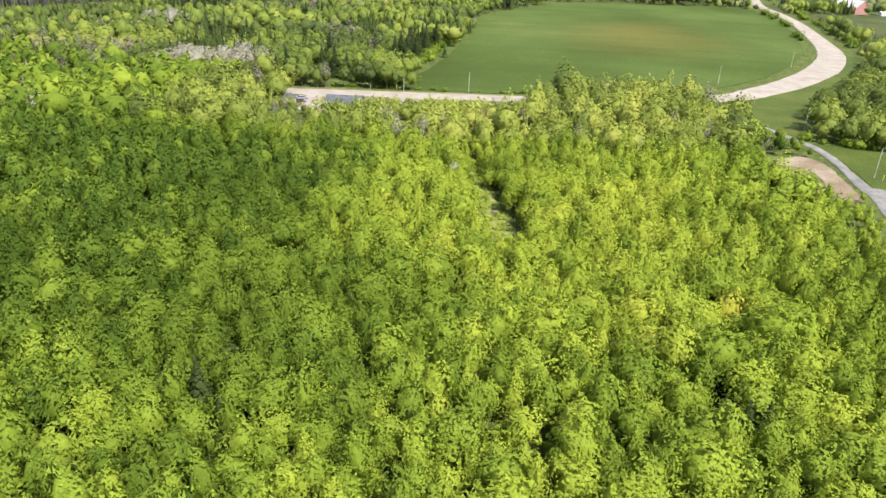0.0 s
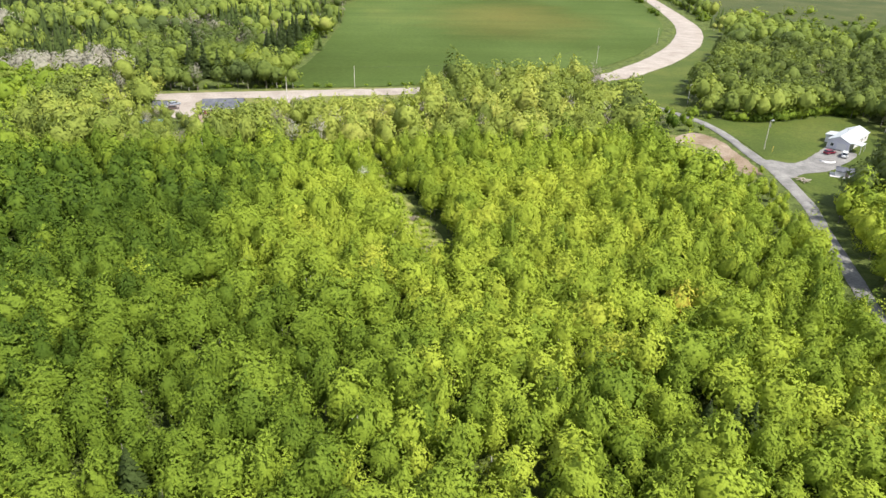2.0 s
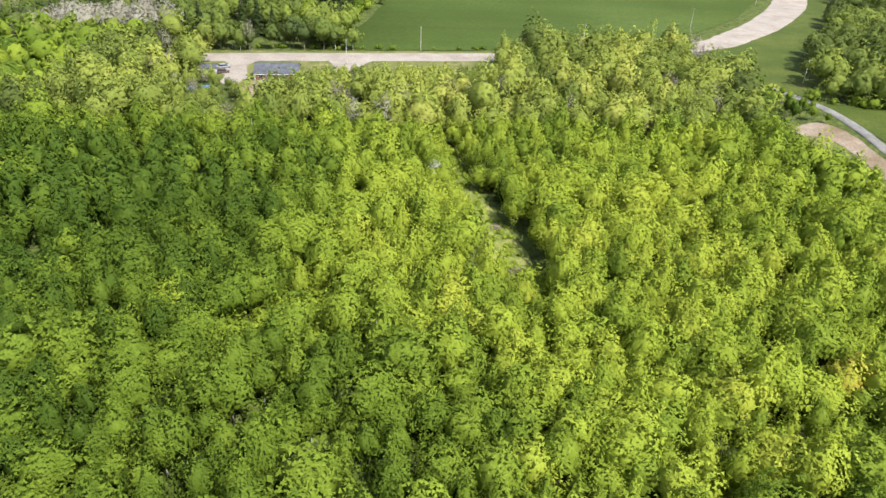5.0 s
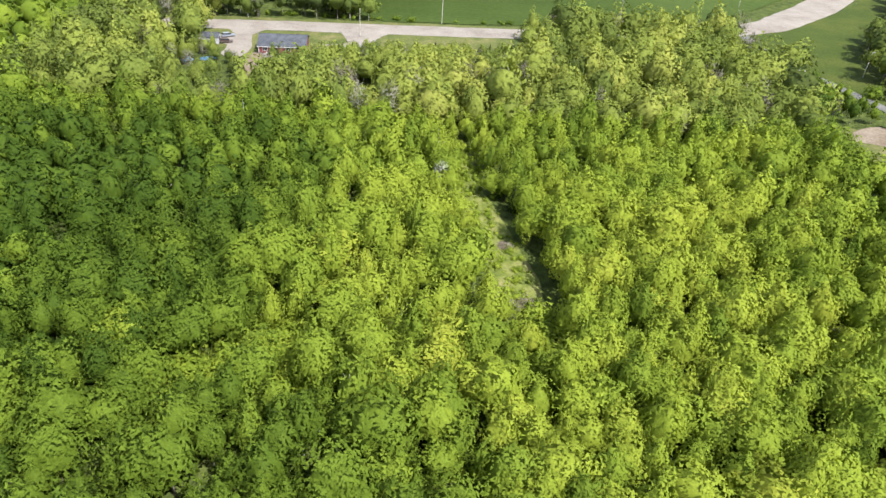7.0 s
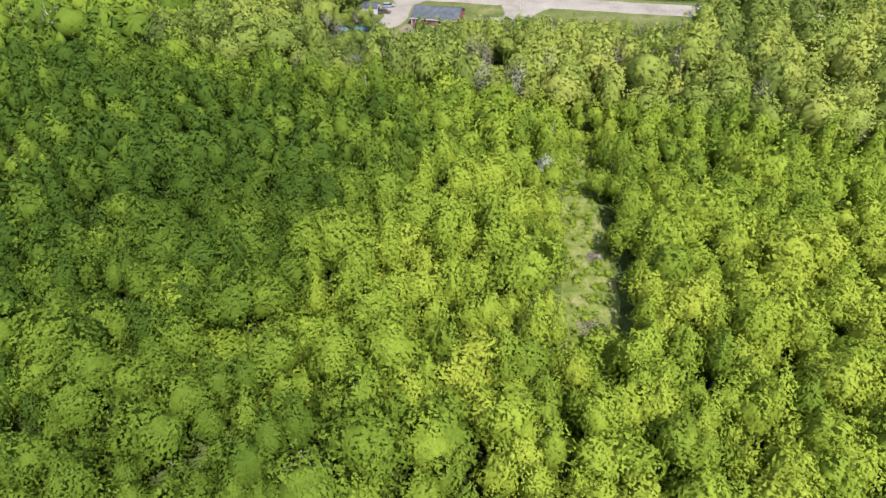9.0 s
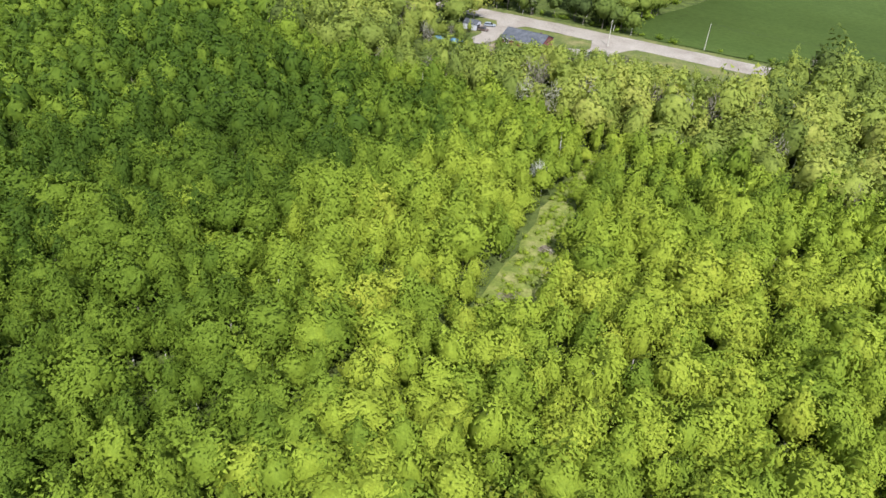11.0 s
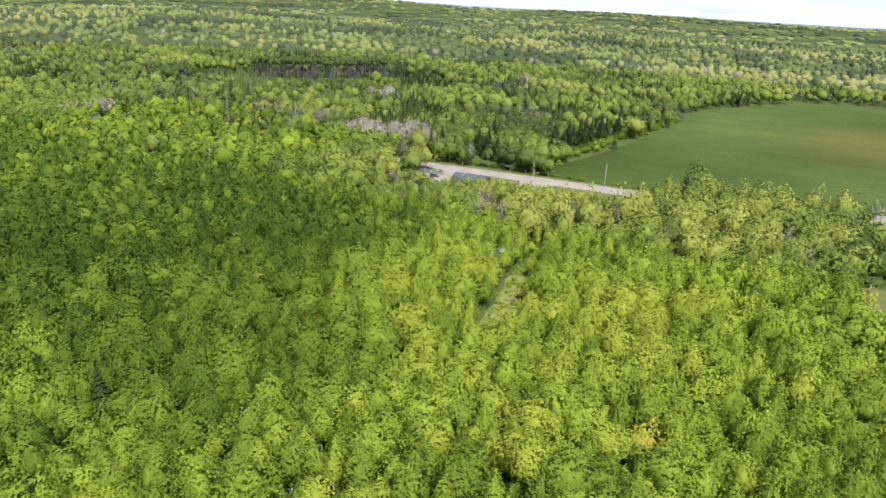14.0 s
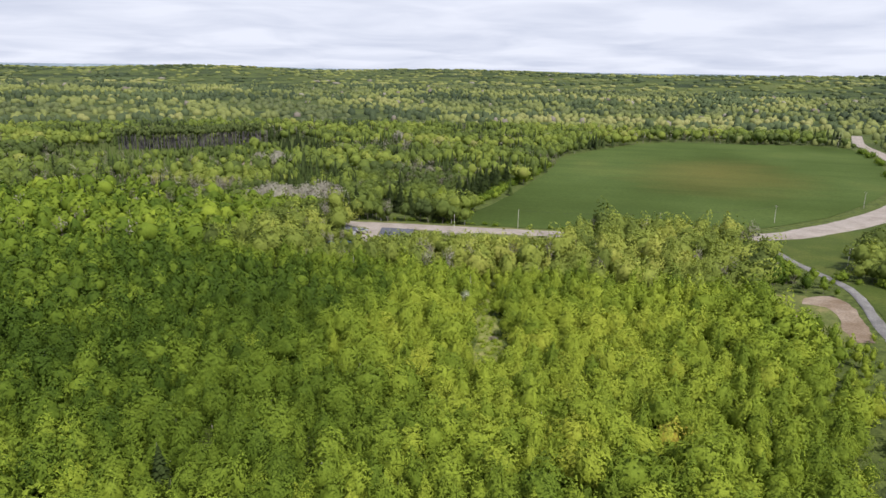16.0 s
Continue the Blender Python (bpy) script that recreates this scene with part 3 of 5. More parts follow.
def stem(rng, tall, foot, sides=5, limbs=0):
    """A tapered, slightly bent trunk, with limbs that rise into the crown."""
    def tube(p, q, a, b, m):
        p, q = np.array(p, float), np.array(q, float)
        along = unit(q - p)
        x = unit(np.cross(along, (0.3, 0.9, 0.1)))
        y = np.cross(along, x)
        ang = np.arange(m) * 2 * math.pi / m
        ring = np.cos(ang)[:, None] * x + np.sin(ang)[:, None] * y
        f = [(i, (i + 1) % m, m + (i + 1) % m) for i in range(m)] + [(i, m + (i + 1) % m, m + i) for i in range(m)]
        return np.vstack([p + ring * a, q + ring * b]), np.array(f)
    bend = rng.normal(0, 0.12, 2)
    mid = (bend[0], bend[1], tall * 0.5)
    top = (bend[0] * 2.2, bend[1] * 0.5, tall)
    parts = [tube((0, 0, -0.3), mid, foot, foot * 0.68, sides), tube(mid, top, foot * 0.68, foot * 0.15, sides)]
    for i in range(limbs):
        a = i * 2.4 + rng.uniform(0, 1)
        z = tall * rng.uniform(0.35, 0.62)
        l = tall * rng.uniform(0.16, 0.26)
        parts.append(tube((bend[0], bend[1], z), (math.cos(a) * l, math.sin(a) * l, z + l * 0.9), foot * 0.4, foot * 0.1, 3))
    return join(parts)


rng = np.random.default_rng(7)


# where trees stand, and what they are
def open_ground(x, y):
    m = inside(x, y, FIELD) | inside(x, y, LANE_SIDE) | inside(x, y, EAST) | inside(x, y, YARD) | inside(x, y, BARE) | inside(x, y, PATCH) | inside(x, y, CORNER) | inside(x, y, VERGE) | inside(x, y, GLADE) | inside(x, y, SANDPIT)
    m |= near_line(x, y, ROAD, [w / 2 + 3.2 for w in ROAD_W]) | near_line(x, y, LANE_PTS, 4.4) | near_line(x, y, TRAIL, [w / 2 + 0.4 + 0.34 * w for w in TRAIL_W]) | inside(x, y, SCRAPE) | inside(x, y, PAD2)
    ry = np.interp(x, [q[0] for q in ROAD], [q[1] for q in ROAD])
    m |= (x > -66) & (x < 90) & (y > ry) & (y < ry + 22)
    m |= (x > 72) & (x < 104) & (y > 338) & (y < 400)
    m |= np.hypot(x - 84, y - 346) < 17
    m |= near_line(x, y, ROAD[8:], [w / 2 + 9 for w in ROAD_W[8:]]) & (y > 352)
    return m


def scatter(x0, x1, y0, y1, step, keep):
    xs, ys = np.meshgrid(np.arange(x0, x1, step), np.arange(y0, y1, step * 0.866))
    xs = xs + (np.arange(len(xs)) % 2)[:, None] * step / 2
    x = (xs + rng.uniform(-0.36, 0.36, xs.shape) * step).ravel()
    y = (ys + rng.uniform(-0.36, 0.36, xs.shape) * step).ravel()
    ok = keep(x, y) & ~open_ground(x, y)
    return x[ok], y[ok]


def field_noise(x, y, scale, seed):
    return np.array([noise.noise((a * scale, b * scale, seed)) for a, b in zip(x, y)])


def in_view(x, y):
    """The fan of land that is looked over."""
    a = np.degrees(np.arctan2(x - 55, y - 52))
    b = np.degrees(np.arctan2(x - 4, y + 6))
    sides = (x < 72 + 0.8 * (y - 66)) & (x > -82 - 2.3 * np.maximum(y - 60, 0) - 0.02 * (y - 60) ** 2) & (y > 44)
    return sides & (((a > -78) & (a < 0) & (y > 52)) | ((b > -54) & (b < 50)))


# shapes: (kind, material slots, crown of each fineness)
def shapes(fine):
    r = np.random.default_rng(11 + fine)
    spec = {0: (14, 18, 700, 0.035), 1: (10, 12, 320, 0.05), 2: (7, 7, 110, 0.08), 3: (5, 6, 40, 0.12)}[fine]
    k = {0: 6, 1: 9, 2: 8, 3: 6}[fine]
    return {"maple": [maple_crown(r, fine, r.uniform(2.7, 3.7), r.uniform(2.9, 3.6)) for _ in range(k)],
            "birch": [birch_crown(r, fine, r.uniform(1.9, 2.6), r.uniform(3.5, 4.3)) for _ in range(k)],
            "spruce": [spruce_crown(r, spec[0], spec[1]) for _ in range(k)],
            "bare": [bare_crown(r, spec[2], thick=spec[3]) for _ in range(k)]}


SHAPES = [shapes(0), shapes(1), shapes(2), shapes(3)]
SLOT = {"maple": 0, "birch": 0, "spruce": 1, "bare": 2}


def woods(name, kinds, x, y, size, tint, fine, trunks, label, leaf=None):
    """Many trees in one mesh of kind stuff."""
    V, F, S, C, N, at = [], [], [], [], [], 0
    z = ground(x, y)
    for i in range(len(x)):
        v, f, nn = SHAPES[fine][kinds[i]][int(rng.integers(0, len(SHAPES[fine][kinds[i]])))]
        a = rng.uniform(0, 2 * math.pi)
        ca, sa = math.cos(a) * size[i], math.sin(a) * size[i]
        sz = size[i] * rng.uniform(0.92, 1.12)
        w = np.empty_like(v)
        w[:, 0] = v[:, 0] * ca - v[:, 1] * sa + x[i]
        w[:, 1] = v[:, 0] * sa + v[:, 1] * ca + y[i]
        w[:, 2] = v[:, 2] * sz + z[i]
        m = np.empty_like(nn)
        m[:, 0], m[:, 1], m[:, 2] = (nn[:, 0] * ca - nn[:, 1] * sa) / size[i], (nn[:, 0] * sa + nn[:, 1] * ca) / size[i], nn[:, 2]
        N.append(m)
        V.append(w)
        F.append(f + at)
        S.append(np.full(len(f), SLOT[kinds[i]]))
        C.append(tint[i] + rng.normal(0, 0.035, len(w)))
        at += len(w)
        if trunks:
            p = np.array([(0.14, 0, -0.3), (-0.07, 0.12, -0.3), (-0.07, -0.12, -0.3), (0.03, 0, 6), (-0.02, 0.03, 6), (-0.02, -0.03, 6)]) * size[i] + (x[i], y[i], z[i])
            V.append(p)
            F.append(np.array([(0, 1, 4), (0, 4, 3), (1, 2, 5), (1, 5, 4), (2, 0, 3), (2, 3, 5)]) + at)
            S.append(np.full(6, 3 if rng.random() < 0.92 else 4))
            C.append(np.zeros(6))
            N.append(np.tile(((1.0, 0, 0), (-0.5, 0.87, 0), (-0.5, -0.87, 0)), (2, 1)))
            at += 6
    ob = mesh_object(name, np.concatenate(V), np.concatenate(F), [leaf or LEAF, NEEDLE, TWIG, BARK, PALE_BARK], np.concatenate(S), np.concatenate(C), normals=np.concatenate(N))
    return tagged(ob, label, "wood", kind="stuff")


# the near wood
x, y = scatter(-330, 150, 34, 318, 4.75, lambda x, y: in_view(x, y) & ~((y > 178) & (x > 101)) & (y > 34))
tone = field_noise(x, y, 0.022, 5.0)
# Cloud shade is put into the leaf tint: the west and two patches darker.
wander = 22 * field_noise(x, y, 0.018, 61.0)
cloud_shade_west = (1 - smooth(x + 0.30 * (y - 110) + wander, -58, -8)) * (1 - 0.85 * smooth(y, 190, 240) * smooth(x, -175, -125)) * (0.45 + 0.55 * smooth(y, 72, 112)) * (1 - 0.35 * smooth(y, 190, 235))
cloud_shade_patches = 1.0 * (1 - smooth(np.hypot((x + 28) / 48, (y - 94) / 34), 0.5, 1.15)) + (1 - smooth(np.hypot((x - 34) / 22, (y - 112) / 48), 0.5, 1.1))
tint = 0.60 + 0.20 * tone - 0.50 * cloud_shade_west - 0.13 * cloud_shade_patches + rng.normal(0, 0.13, len(x)) + 0.16 * field_noise(x, y, 0.075, 71.0)
pick = rng.random(len(x)) + 0.35 * field_noise(x, y, 0.03, 1.0)
kinds = np.where(pick < 0.44, "maple", np.where(pick < 1.12, "birch", "spruce"))
tint = np.where(kinds == "birch", tint - 0.05, tint) 
size = rng.triangular(0.6, 0.92, 1.4, len(x))
size = np.where(kinds == "spruce", size * 1.1, size)
roadside = smooth(y - 0.06 * x, 218, 240)
size = size * (1 + 0.14 * roadside)
tint = tint + (-0.05 + rng.normal(0, 0.14, len(x))) * roadside * smooth(x, -175, -125)
kinds = np.where((roadside > 0.5) & (rng.random(len(x)) < 0.10), "bare", kinds)
tint = np.where(kinds == "bare", rng.uniform(0.0, 0.55, len(x)), tint)
tint = np.clip(tint - 0.30 * smooth(x, 58, 72) * smooth(y, 225, 255), 0.0, 0.82)
# along the road the trees are older: fewer, broader
older = (roadside < 0.5) | (rng.random(len(x)) < 0.66)
size = size * np.where(roadside > 0.5, 1.18, 1.0)
x, y, kinds, tint, size, roadside = x[older], y[older], kinds[older], tint[older], size[older], roadside[older]
kinds = np.where((roadside > 0.5) & (kinds == "birch") & (rng.random(len(x)) < 0.5), "maple", kinds)
# towards the open stretch of road the trees get lower
to_road = 314 + 0.13 * x - y
low = np.where((x > -117) & (x < -8) & (to_road > 0), 0.8 + np.where((x > -106) & (x < -86), 0.11, 0.205) * to_road, 20.0)
lane_x = np.interp(y, [q[1] for q in LANE_PTS[::-1]], [q[0] for q in LANE_PTS[::-1]])
to_lane = lane_x - x
low = np.where((to_lane > 0) & (to_lane < 20) & (y > 95) & (y < 254), np.minimum(low, np.where(y > 160, 1.4 + 0.34 * to_lane, 3.0 + 0.8 * to_lane)), low)
bend_y = np.interp(x, [q[0] for q in ROAD], [q[1] for q in ROAD])
low = np.where((x > 62) & (bend_y - y < 45), np.minimum(low, 1.2 + 0.17 * (bend_y - y)), low)
to_trail = np.min([np.hypot(x - a, y - b) for a, b in TRAIL_LINE if b > 150], axis=0)
low = np.where((to_lane > -12) & (to_lane < 22) & (y >= 254), np.minimum(low, 2.6 + 0.26 * np.maximum(to_lane, 0)), low)
low = np.where(to_trail < 8, np.minimum(low, 3.2 + 0.85 * to_trail), low)
size = np.minimum(size, low / 9.4)
tall_enough = size > 0.28
x, y, kinds, tint, size, roadside = x[tall_enough], y[tall_enough], kinds[tall_enough], tint[tall_enough], size[tall_enough], roadside[tall_enough]

# trees with a look of their own, at their places
OWN = [("maple", 38.3, 124.8, 1.0, 0.89, "maple with yellow and rust-brown young leaves"),
       ("maple", -20.5, 137.5, 1.15, 0.84, "broad yellow-green maple beside the grassy trail"), ("maple", -21.0, 143.5, 1.0, 0.86, "broad yellow-green maple beside the grassy trail"), ("maple", -15.5, 134.0, 0.95, 0.82, "broad yellow-green maple beside the grassy trail"), ("maple", -26.0, 133.0, 0.95, 0.80, "broad yellow-green maple beside the grassy trail"),
       ("maple", -10.0, 130.0, 0.9, 0.80, "rounded yellow-green maple at the trail's edge"),
       ("maple", -1.2, 151.0, 1.05, 0.66, "rounded bright green maple at the trail's edge"),
       ("maple", -51.0, 157.5, 1.35, 0.46, "large full-crowned green maple above its neighbours"),
       ("maple", 16.5, 175.5, 1.2, 0.83, "broad maple with yellowish young leaves"), ("maple", 12.0, 170.0, 1.05, 0.72, "broad maple with light green leaves"),
       ("maple", -96.0, 109.5, 1.35, 0.34, "large full-crowned green maple above its neighbours"),
       ("maple", -26.0, 168.0, 1.2, 0.5, "large full-crowned green maple above its neighbours"),
       ("maple", -68.0, 137.5, 1.0, 0.55, "rounded bright green maple at the glade's edge"),
       ("spruce", 34.2, 89.6, 1.15, 0.5, "dark blue-green spruce among leafy trees"), ("spruce", 37.4, 90.6, 1.1, 0.45, "dark blue-green spruce among leafy trees"), ("spruce", 31.4, 92.0, 1.0, 0.5, "dark blue-green spruce among leafy trees"),
       ("spruce", -46.4, 210.0, 0.9, 0.4, "dark green spruce among leafy trees"), ("spruce", -49.4, 133.5, 0.75, 0.5, "slim dark spruce at the glade's edge"), ("spruce", -32.5, 121.5, 0.7, 0.6, "small blue-green spruce among leafy trees"),
       ("bare", -27.0, 197.0, 0.95, 0.9, "pale grey half-leafless tree beside the trail"), ("bare", -50.8, 287.2, 0.6, 0.05, "purplish-brown budding tree on the grass verge"), ("bare", -52.4, 288.0, 0.5, 0.05, "purplish-brown budding tree on the grass verge"), ("spruce", -38.7, 291.6, 0.55, 0.2, "small dark spruce on the grass verge"), ("spruce", -14.5, 200.0, 0.8, 0.3, "dark green spruce at the end of the trail"), ("spruce", -11.0, 192.0, 0.75, 0.35, "dark green spruce at the end of the trail")]
clear = np.ones(len(x), bool)
for own_kind, ox, oy, os, *_ in OWN:
    clear &= np.hypot(x - ox, y - oy) > (3.4 if own_kind == "spruce" else 2.6) * os
x, y, kinds, tint, size, roadside = x[clear], y[clear], kinds[clear], tint[clear], size[clear], roadside[clear]


# single trees of the near stretch
def tree_kit(kind, crown, tone, label, seed):
    r = np.random.default_rng(seed)
    base = tagged(new(kind + "_tree"), label, "tree")
    v, f = stem(r, 7.6 if kind != "spruce" else 8.6, 0.15, 5, 0 if kind == "spruce" else 4)
    mesh_object("trunk", v, f, [PALE_BARK if kind in ("birch", "bare") else BARK], parent=base)
    v, f, soft = crown
    mesh_object("crown", v, f, [{"spruce": NEEDLE, "bare": TWIG}.get(kind, LEAF)], tint=tone + r.normal(0, 0.035, len(v)), parent=base, normals=soft)
    return base


def stand(kit, first, px, py, s, turn):
    m = pose(px, py, gz(px, py), 0, 0, turn)
    if first:
        kit.matrix_basis, kit.scale = m, (s, s, s)
        return kit
    c = copy_thing(kit, m)
    c.scale = (s, s, s)
    return c


TONES = {"maple": [(0.26, "dark green leafy maple in a dense wood"), (0.40, "mid-green leafy maple in a dense wood"), (0.54, "bright green leafy maple in a dense wood"), (0.68, "lime green young maple in a dense wood"), (0.80, "yellow-green maple with young leaves in a wood")],
         "birch": [(0.20, "slim dark olive birch in a dense wood"), (0.34, "slim green feathery birch in a dense wood"), (0.48, "slim fresh green feathery birch in a wood"), (0.62, "slim light green birch in a dense wood"), (0.74, "slim yellow-green birch in a dense wood")],
         "spruce": [(0.4, "dark green pointed spruce among leafy trees")]}
near = np.hypot((x + 4) / 80, (y - 112) / 60) < 1
order = np.argsort(np.where(near, np.hypot((x + 4) / 1.25, y - 111), 1e9))
kits, used, single = {}, {}, np.zeros(len(x), bool)
for i in order:
    if not near[i]:
        break
    k = str(kinds[i])
    if k not in TONES or used.get(k, 0) >= 290:
        continue
    used[k] = used.get(k, 0) + 1
    # The tint, painted cloud shade included, picks the tree's tone.
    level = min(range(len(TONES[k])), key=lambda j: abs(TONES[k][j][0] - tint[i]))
    shape = int(rng.integers(0, 3))
    key = (k, level, shape)
    first = key not in kits
    if first:
        kits[key] = tree_kit(k, SHAPES[0][k][(2 * shape + level) % 6], TONES[k][level][0], TONES[k][level][1], 100 + 10 * level + shape)
        tagged(kits[key], group=k + " trees of the near wood")
    stand(kits[key], first, float(x[i]), float(y[i]), float(size[i]), float(rng.uniform(0, 360)))
    single[i] = True
for j, (k, ox, oy, os, tone, label) in enumerate(OWN):
    stand(tree_kit(k, SHAPES[0][k][j % 5], tone, label, 300 + j), True, ox, oy, os, 37.0 * j)
rest = ~single
away = np.minimum(np.hypot(x - 40, y - 30), np.hypot(x, y - 50)) > 150
away &= ~((y > 200) & (x > -150) & (x < 70))
outer = away & (np.minimum(np.hypot(x - 40, y - 30), np.hypot(x, y - 50)) > 235)
old = rest & ~away & (roadside > 0.5)
young_wood = rest & ~away & ~old
close = np.hypot((x - 2) / 1.3, y - 132)
close_in = young_wood & (close < np.sort(close[young_wood])[430])
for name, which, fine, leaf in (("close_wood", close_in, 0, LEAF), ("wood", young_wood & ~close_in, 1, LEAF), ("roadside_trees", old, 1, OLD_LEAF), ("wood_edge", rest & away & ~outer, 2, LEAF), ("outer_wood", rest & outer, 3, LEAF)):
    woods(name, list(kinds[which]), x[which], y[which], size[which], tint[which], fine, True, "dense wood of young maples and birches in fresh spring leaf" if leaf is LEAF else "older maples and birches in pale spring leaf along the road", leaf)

# rows and single trees beyond the road, and the wood round them
ROW = [("spruce", -88, 378, 1.77), ("spruce", -84, 383, 1.56), ("spruce", -90, 386, 1.70), ("spruce", -87, 404, 1.56), ("spruce", -92, 410, 1.70), ("spruce", -84, 416, 1.42), ("spruce", -90, 424, 1.70), ("spruce", -86, 432, 1.63), ("spruce", -92, 438, 1.70), ("spruce", -84, 446, 1.56), ("spruce", -88, 455, 1.70), ("spruce", -87, 463, 1.56), ("spruce", -82, 472, 1.70), ("spruce", -86, 484, 1.63), ("spruce", -124, 375, 1.92), ("spruce", -120, 350, 1.56), ("spruce", -134, 323, 1.42), ("spruce", -131, 329, 1.70), ("spruce", -112, 346, 1.70), ("spruce", -104, 341, 1.42), ("maple", -94, 362, 1.35)]


def room(x, y):
    ok = np.ones(np.asarray(x).shape, bool)
    for _, px, py, s in ROW:
        ok &= np.hypot(x - px - 0.12 * (py - y), (y - py + 6.0) / 2.4) > 3.2 * s
    return ok


def beyond(step, keep, fine, name, leaf=FAR_LEAF, tone=0.0):
    fx, fy = scatter(-900, 480, 60, 1000, step, lambda x, y: in_view(x, y) & (np.degrees(np.arctan2(x - 4, y + 6)) < 42) & ((y > 316 + 0.13 * x) | ((x > 101) & (y > 178)) | (x < -329)) & (np.hypot(x, y) < 1000) & keep(x, y))
    mix1 = field_noise(fx, fy, 0.012, 2.0) + 0.35 * field_noise(fx, fy, 0.06, 8.0)
    mix2 = field_noise(fx, fy, 0.010, 12.0) + 0.3 * field_noise(fx, fy, 0.05, 18.0)
    spot = rng.random(len(fx))
    fk = np.where(mix1 + 0.45 * (spot - 0.5) > 0.30, "spruce", np.where(mix2 + 0.6 * (rng.random(len(fx)) - 0.5) > 0.24, "bare", np.where(rng.random(len(fx)) < 0.85, "maple", "birch")))
    pale = (np.hypot((fx + 170) / 34, (fy - 330) / 13) < 1) | (np.hypot((fx + 282) / 18, (fy - 484) / 14) < 1) | (np.hypot((fx + 338) / 14, (fy - 262) / 9) < 1) | (np.hypot((fx + 271) / 16, (fy - 735) / 16) < 1)
    fk = np.where(pale, "bare", fk)
    fk = np.where((fx > 80) & (fy < 560) & ((fk == "spruce") | ((fk == "bare") & (spot < 0.8))), "maple", fk)
    young = (fx > -500) & (fx < -280) & (fy > 400) & (fy < 575 + 0.3 * (fx + 400)) & ~pale
    fk = np.where(young & (spot < 0.45), "spruce", fk)
    ft = np.clip(0.44 + 0.75 * field_noise(fx, fy, 0.012, 31.0) + 0.3 * field_noise(fx, fy, 0.05, 33.0) + rng.normal(0, 0.08, len(fx)), 0.02, 0.98)
    ft = np.where(fk == "bare", rng.uniform(0.1, 0.6, len(fx)) + 0.4 * pale, np.where(young & (fk == "spruce"), 0.95, ft))
    front = near_line(fx, fy, [(-505, 560), (-487, 540), (-440, 590), (-414, 664)], 62) & (fy < 540 + 1.0 * (fx + 487) + 70)
    fk = np.where(front & (spot < 0.7), "spruce", fk)
    fs = rng.uniform(0.85, 1.45, len(fx)) * np.where(young, 0.75, 1.0) * (1.0 if fine == 2 else 1.28) * np.where(front, 0.4, 1.0) * np.where(fk == "spruce", 1.18, 1.0) * np.where(near_line(fx, fy, ROAD[8:], 24) & (fx > 95), 0.55, 1.0)
    ft = np.clip(ft + tone, 0.0, 1.0)
    woods(name, list(fk), fx, fy, fs, ft, fine, True, "mixed wood of leafy trees, dark spruces and grey bare trees", leaf)


beyond(6.0, lambda x, y: (x <= 80) & (np.hypot(x, y) < 470) & room(x, y) & ~((x > -97) & (x < -68) & (y > 366) & (y < 490)) & ~(np.hypot(x + 94, y - 362) < 6), 2, "roadside_wood")
beyond(6.0, lambda x, y: (np.hypot(x, y) < 470) & (x > 80), 2, "lane_wood", OLD_LEAF, -0.36)
beyond(11.6, lambda x, y: np.hypot(x, y) >= 470, 3, "far_wood")

# rows and single trees beyond the road
for j, (k, px, py, s) in enumerate(ROW):
    label = "tall dark spruce at the field's edge" if k == "spruce" else "broad lime green maple beside the field"
    if j in (0, 20):
        row_kit = tree_kit(k, SHAPES[0][k][j % 5], 0.42 if k == "spruce" else 0.68, label, 400 + j)
        tagged(row_kit, group="spruces along the field" if k == "spruce" else "")
    stand(row_kit, j in (0, 20), px, py, s * (1.2 if k == "spruce" else 1.0), 53.0 * j)

PINE_BARK = mixed("pine_bark", 0.3, 2.0, ((0.06, 0.054, 0.062), (0.11, 0.10, 0.112), (0.19, 0.175, 0.195)))
PINE_TOP = leafy("pine_tops", ((0.0, (0.04, 0.058, 0.022)), (0.5, (0.07, 0.095, 0.03)), (1.0, (0.12, 0.145, 0.04))), 0.12)


PALE = [(-192, 326), (-186, 331), (-181, 325), (-176, 331), (-171, 326), (-166, 332), (-161, 328), (-156, 334), (-151, 330), (-147, 336), (-183, 337), (-168, 338), (-158, 341), (-286, 480), (-279, 486), (-282, 474), (-292, 478), (-275, 479), (-272, 733), (-278, 740), (-265, 738), (-341, 247), (-338, 252), (-335, 250), (-334, 258), (-331, 256), (-330, 263), (-327, 261), (-326, 268), (-323, 267), (-190, 317), (-182, 319), (-174, 320), (-164, 321), (-154, 324)]
for j, (px, py) in enumerate(PALE):
    if not j:
        r = np.random.default_rng(77)
        pale_kit = tagged(tree_kit("bare", birch_crown(r, 1, 2.8, 3.7, 4.9), 0.42, "pale grey tree not yet in leaf", 600), group="pale leafless trees")
    stand(pale_kit, j == 0, px, py, (1.15 if px < -330 else 1.45) + 0.35 * ((j * 7) % 5) / 4, 71.0 * j)


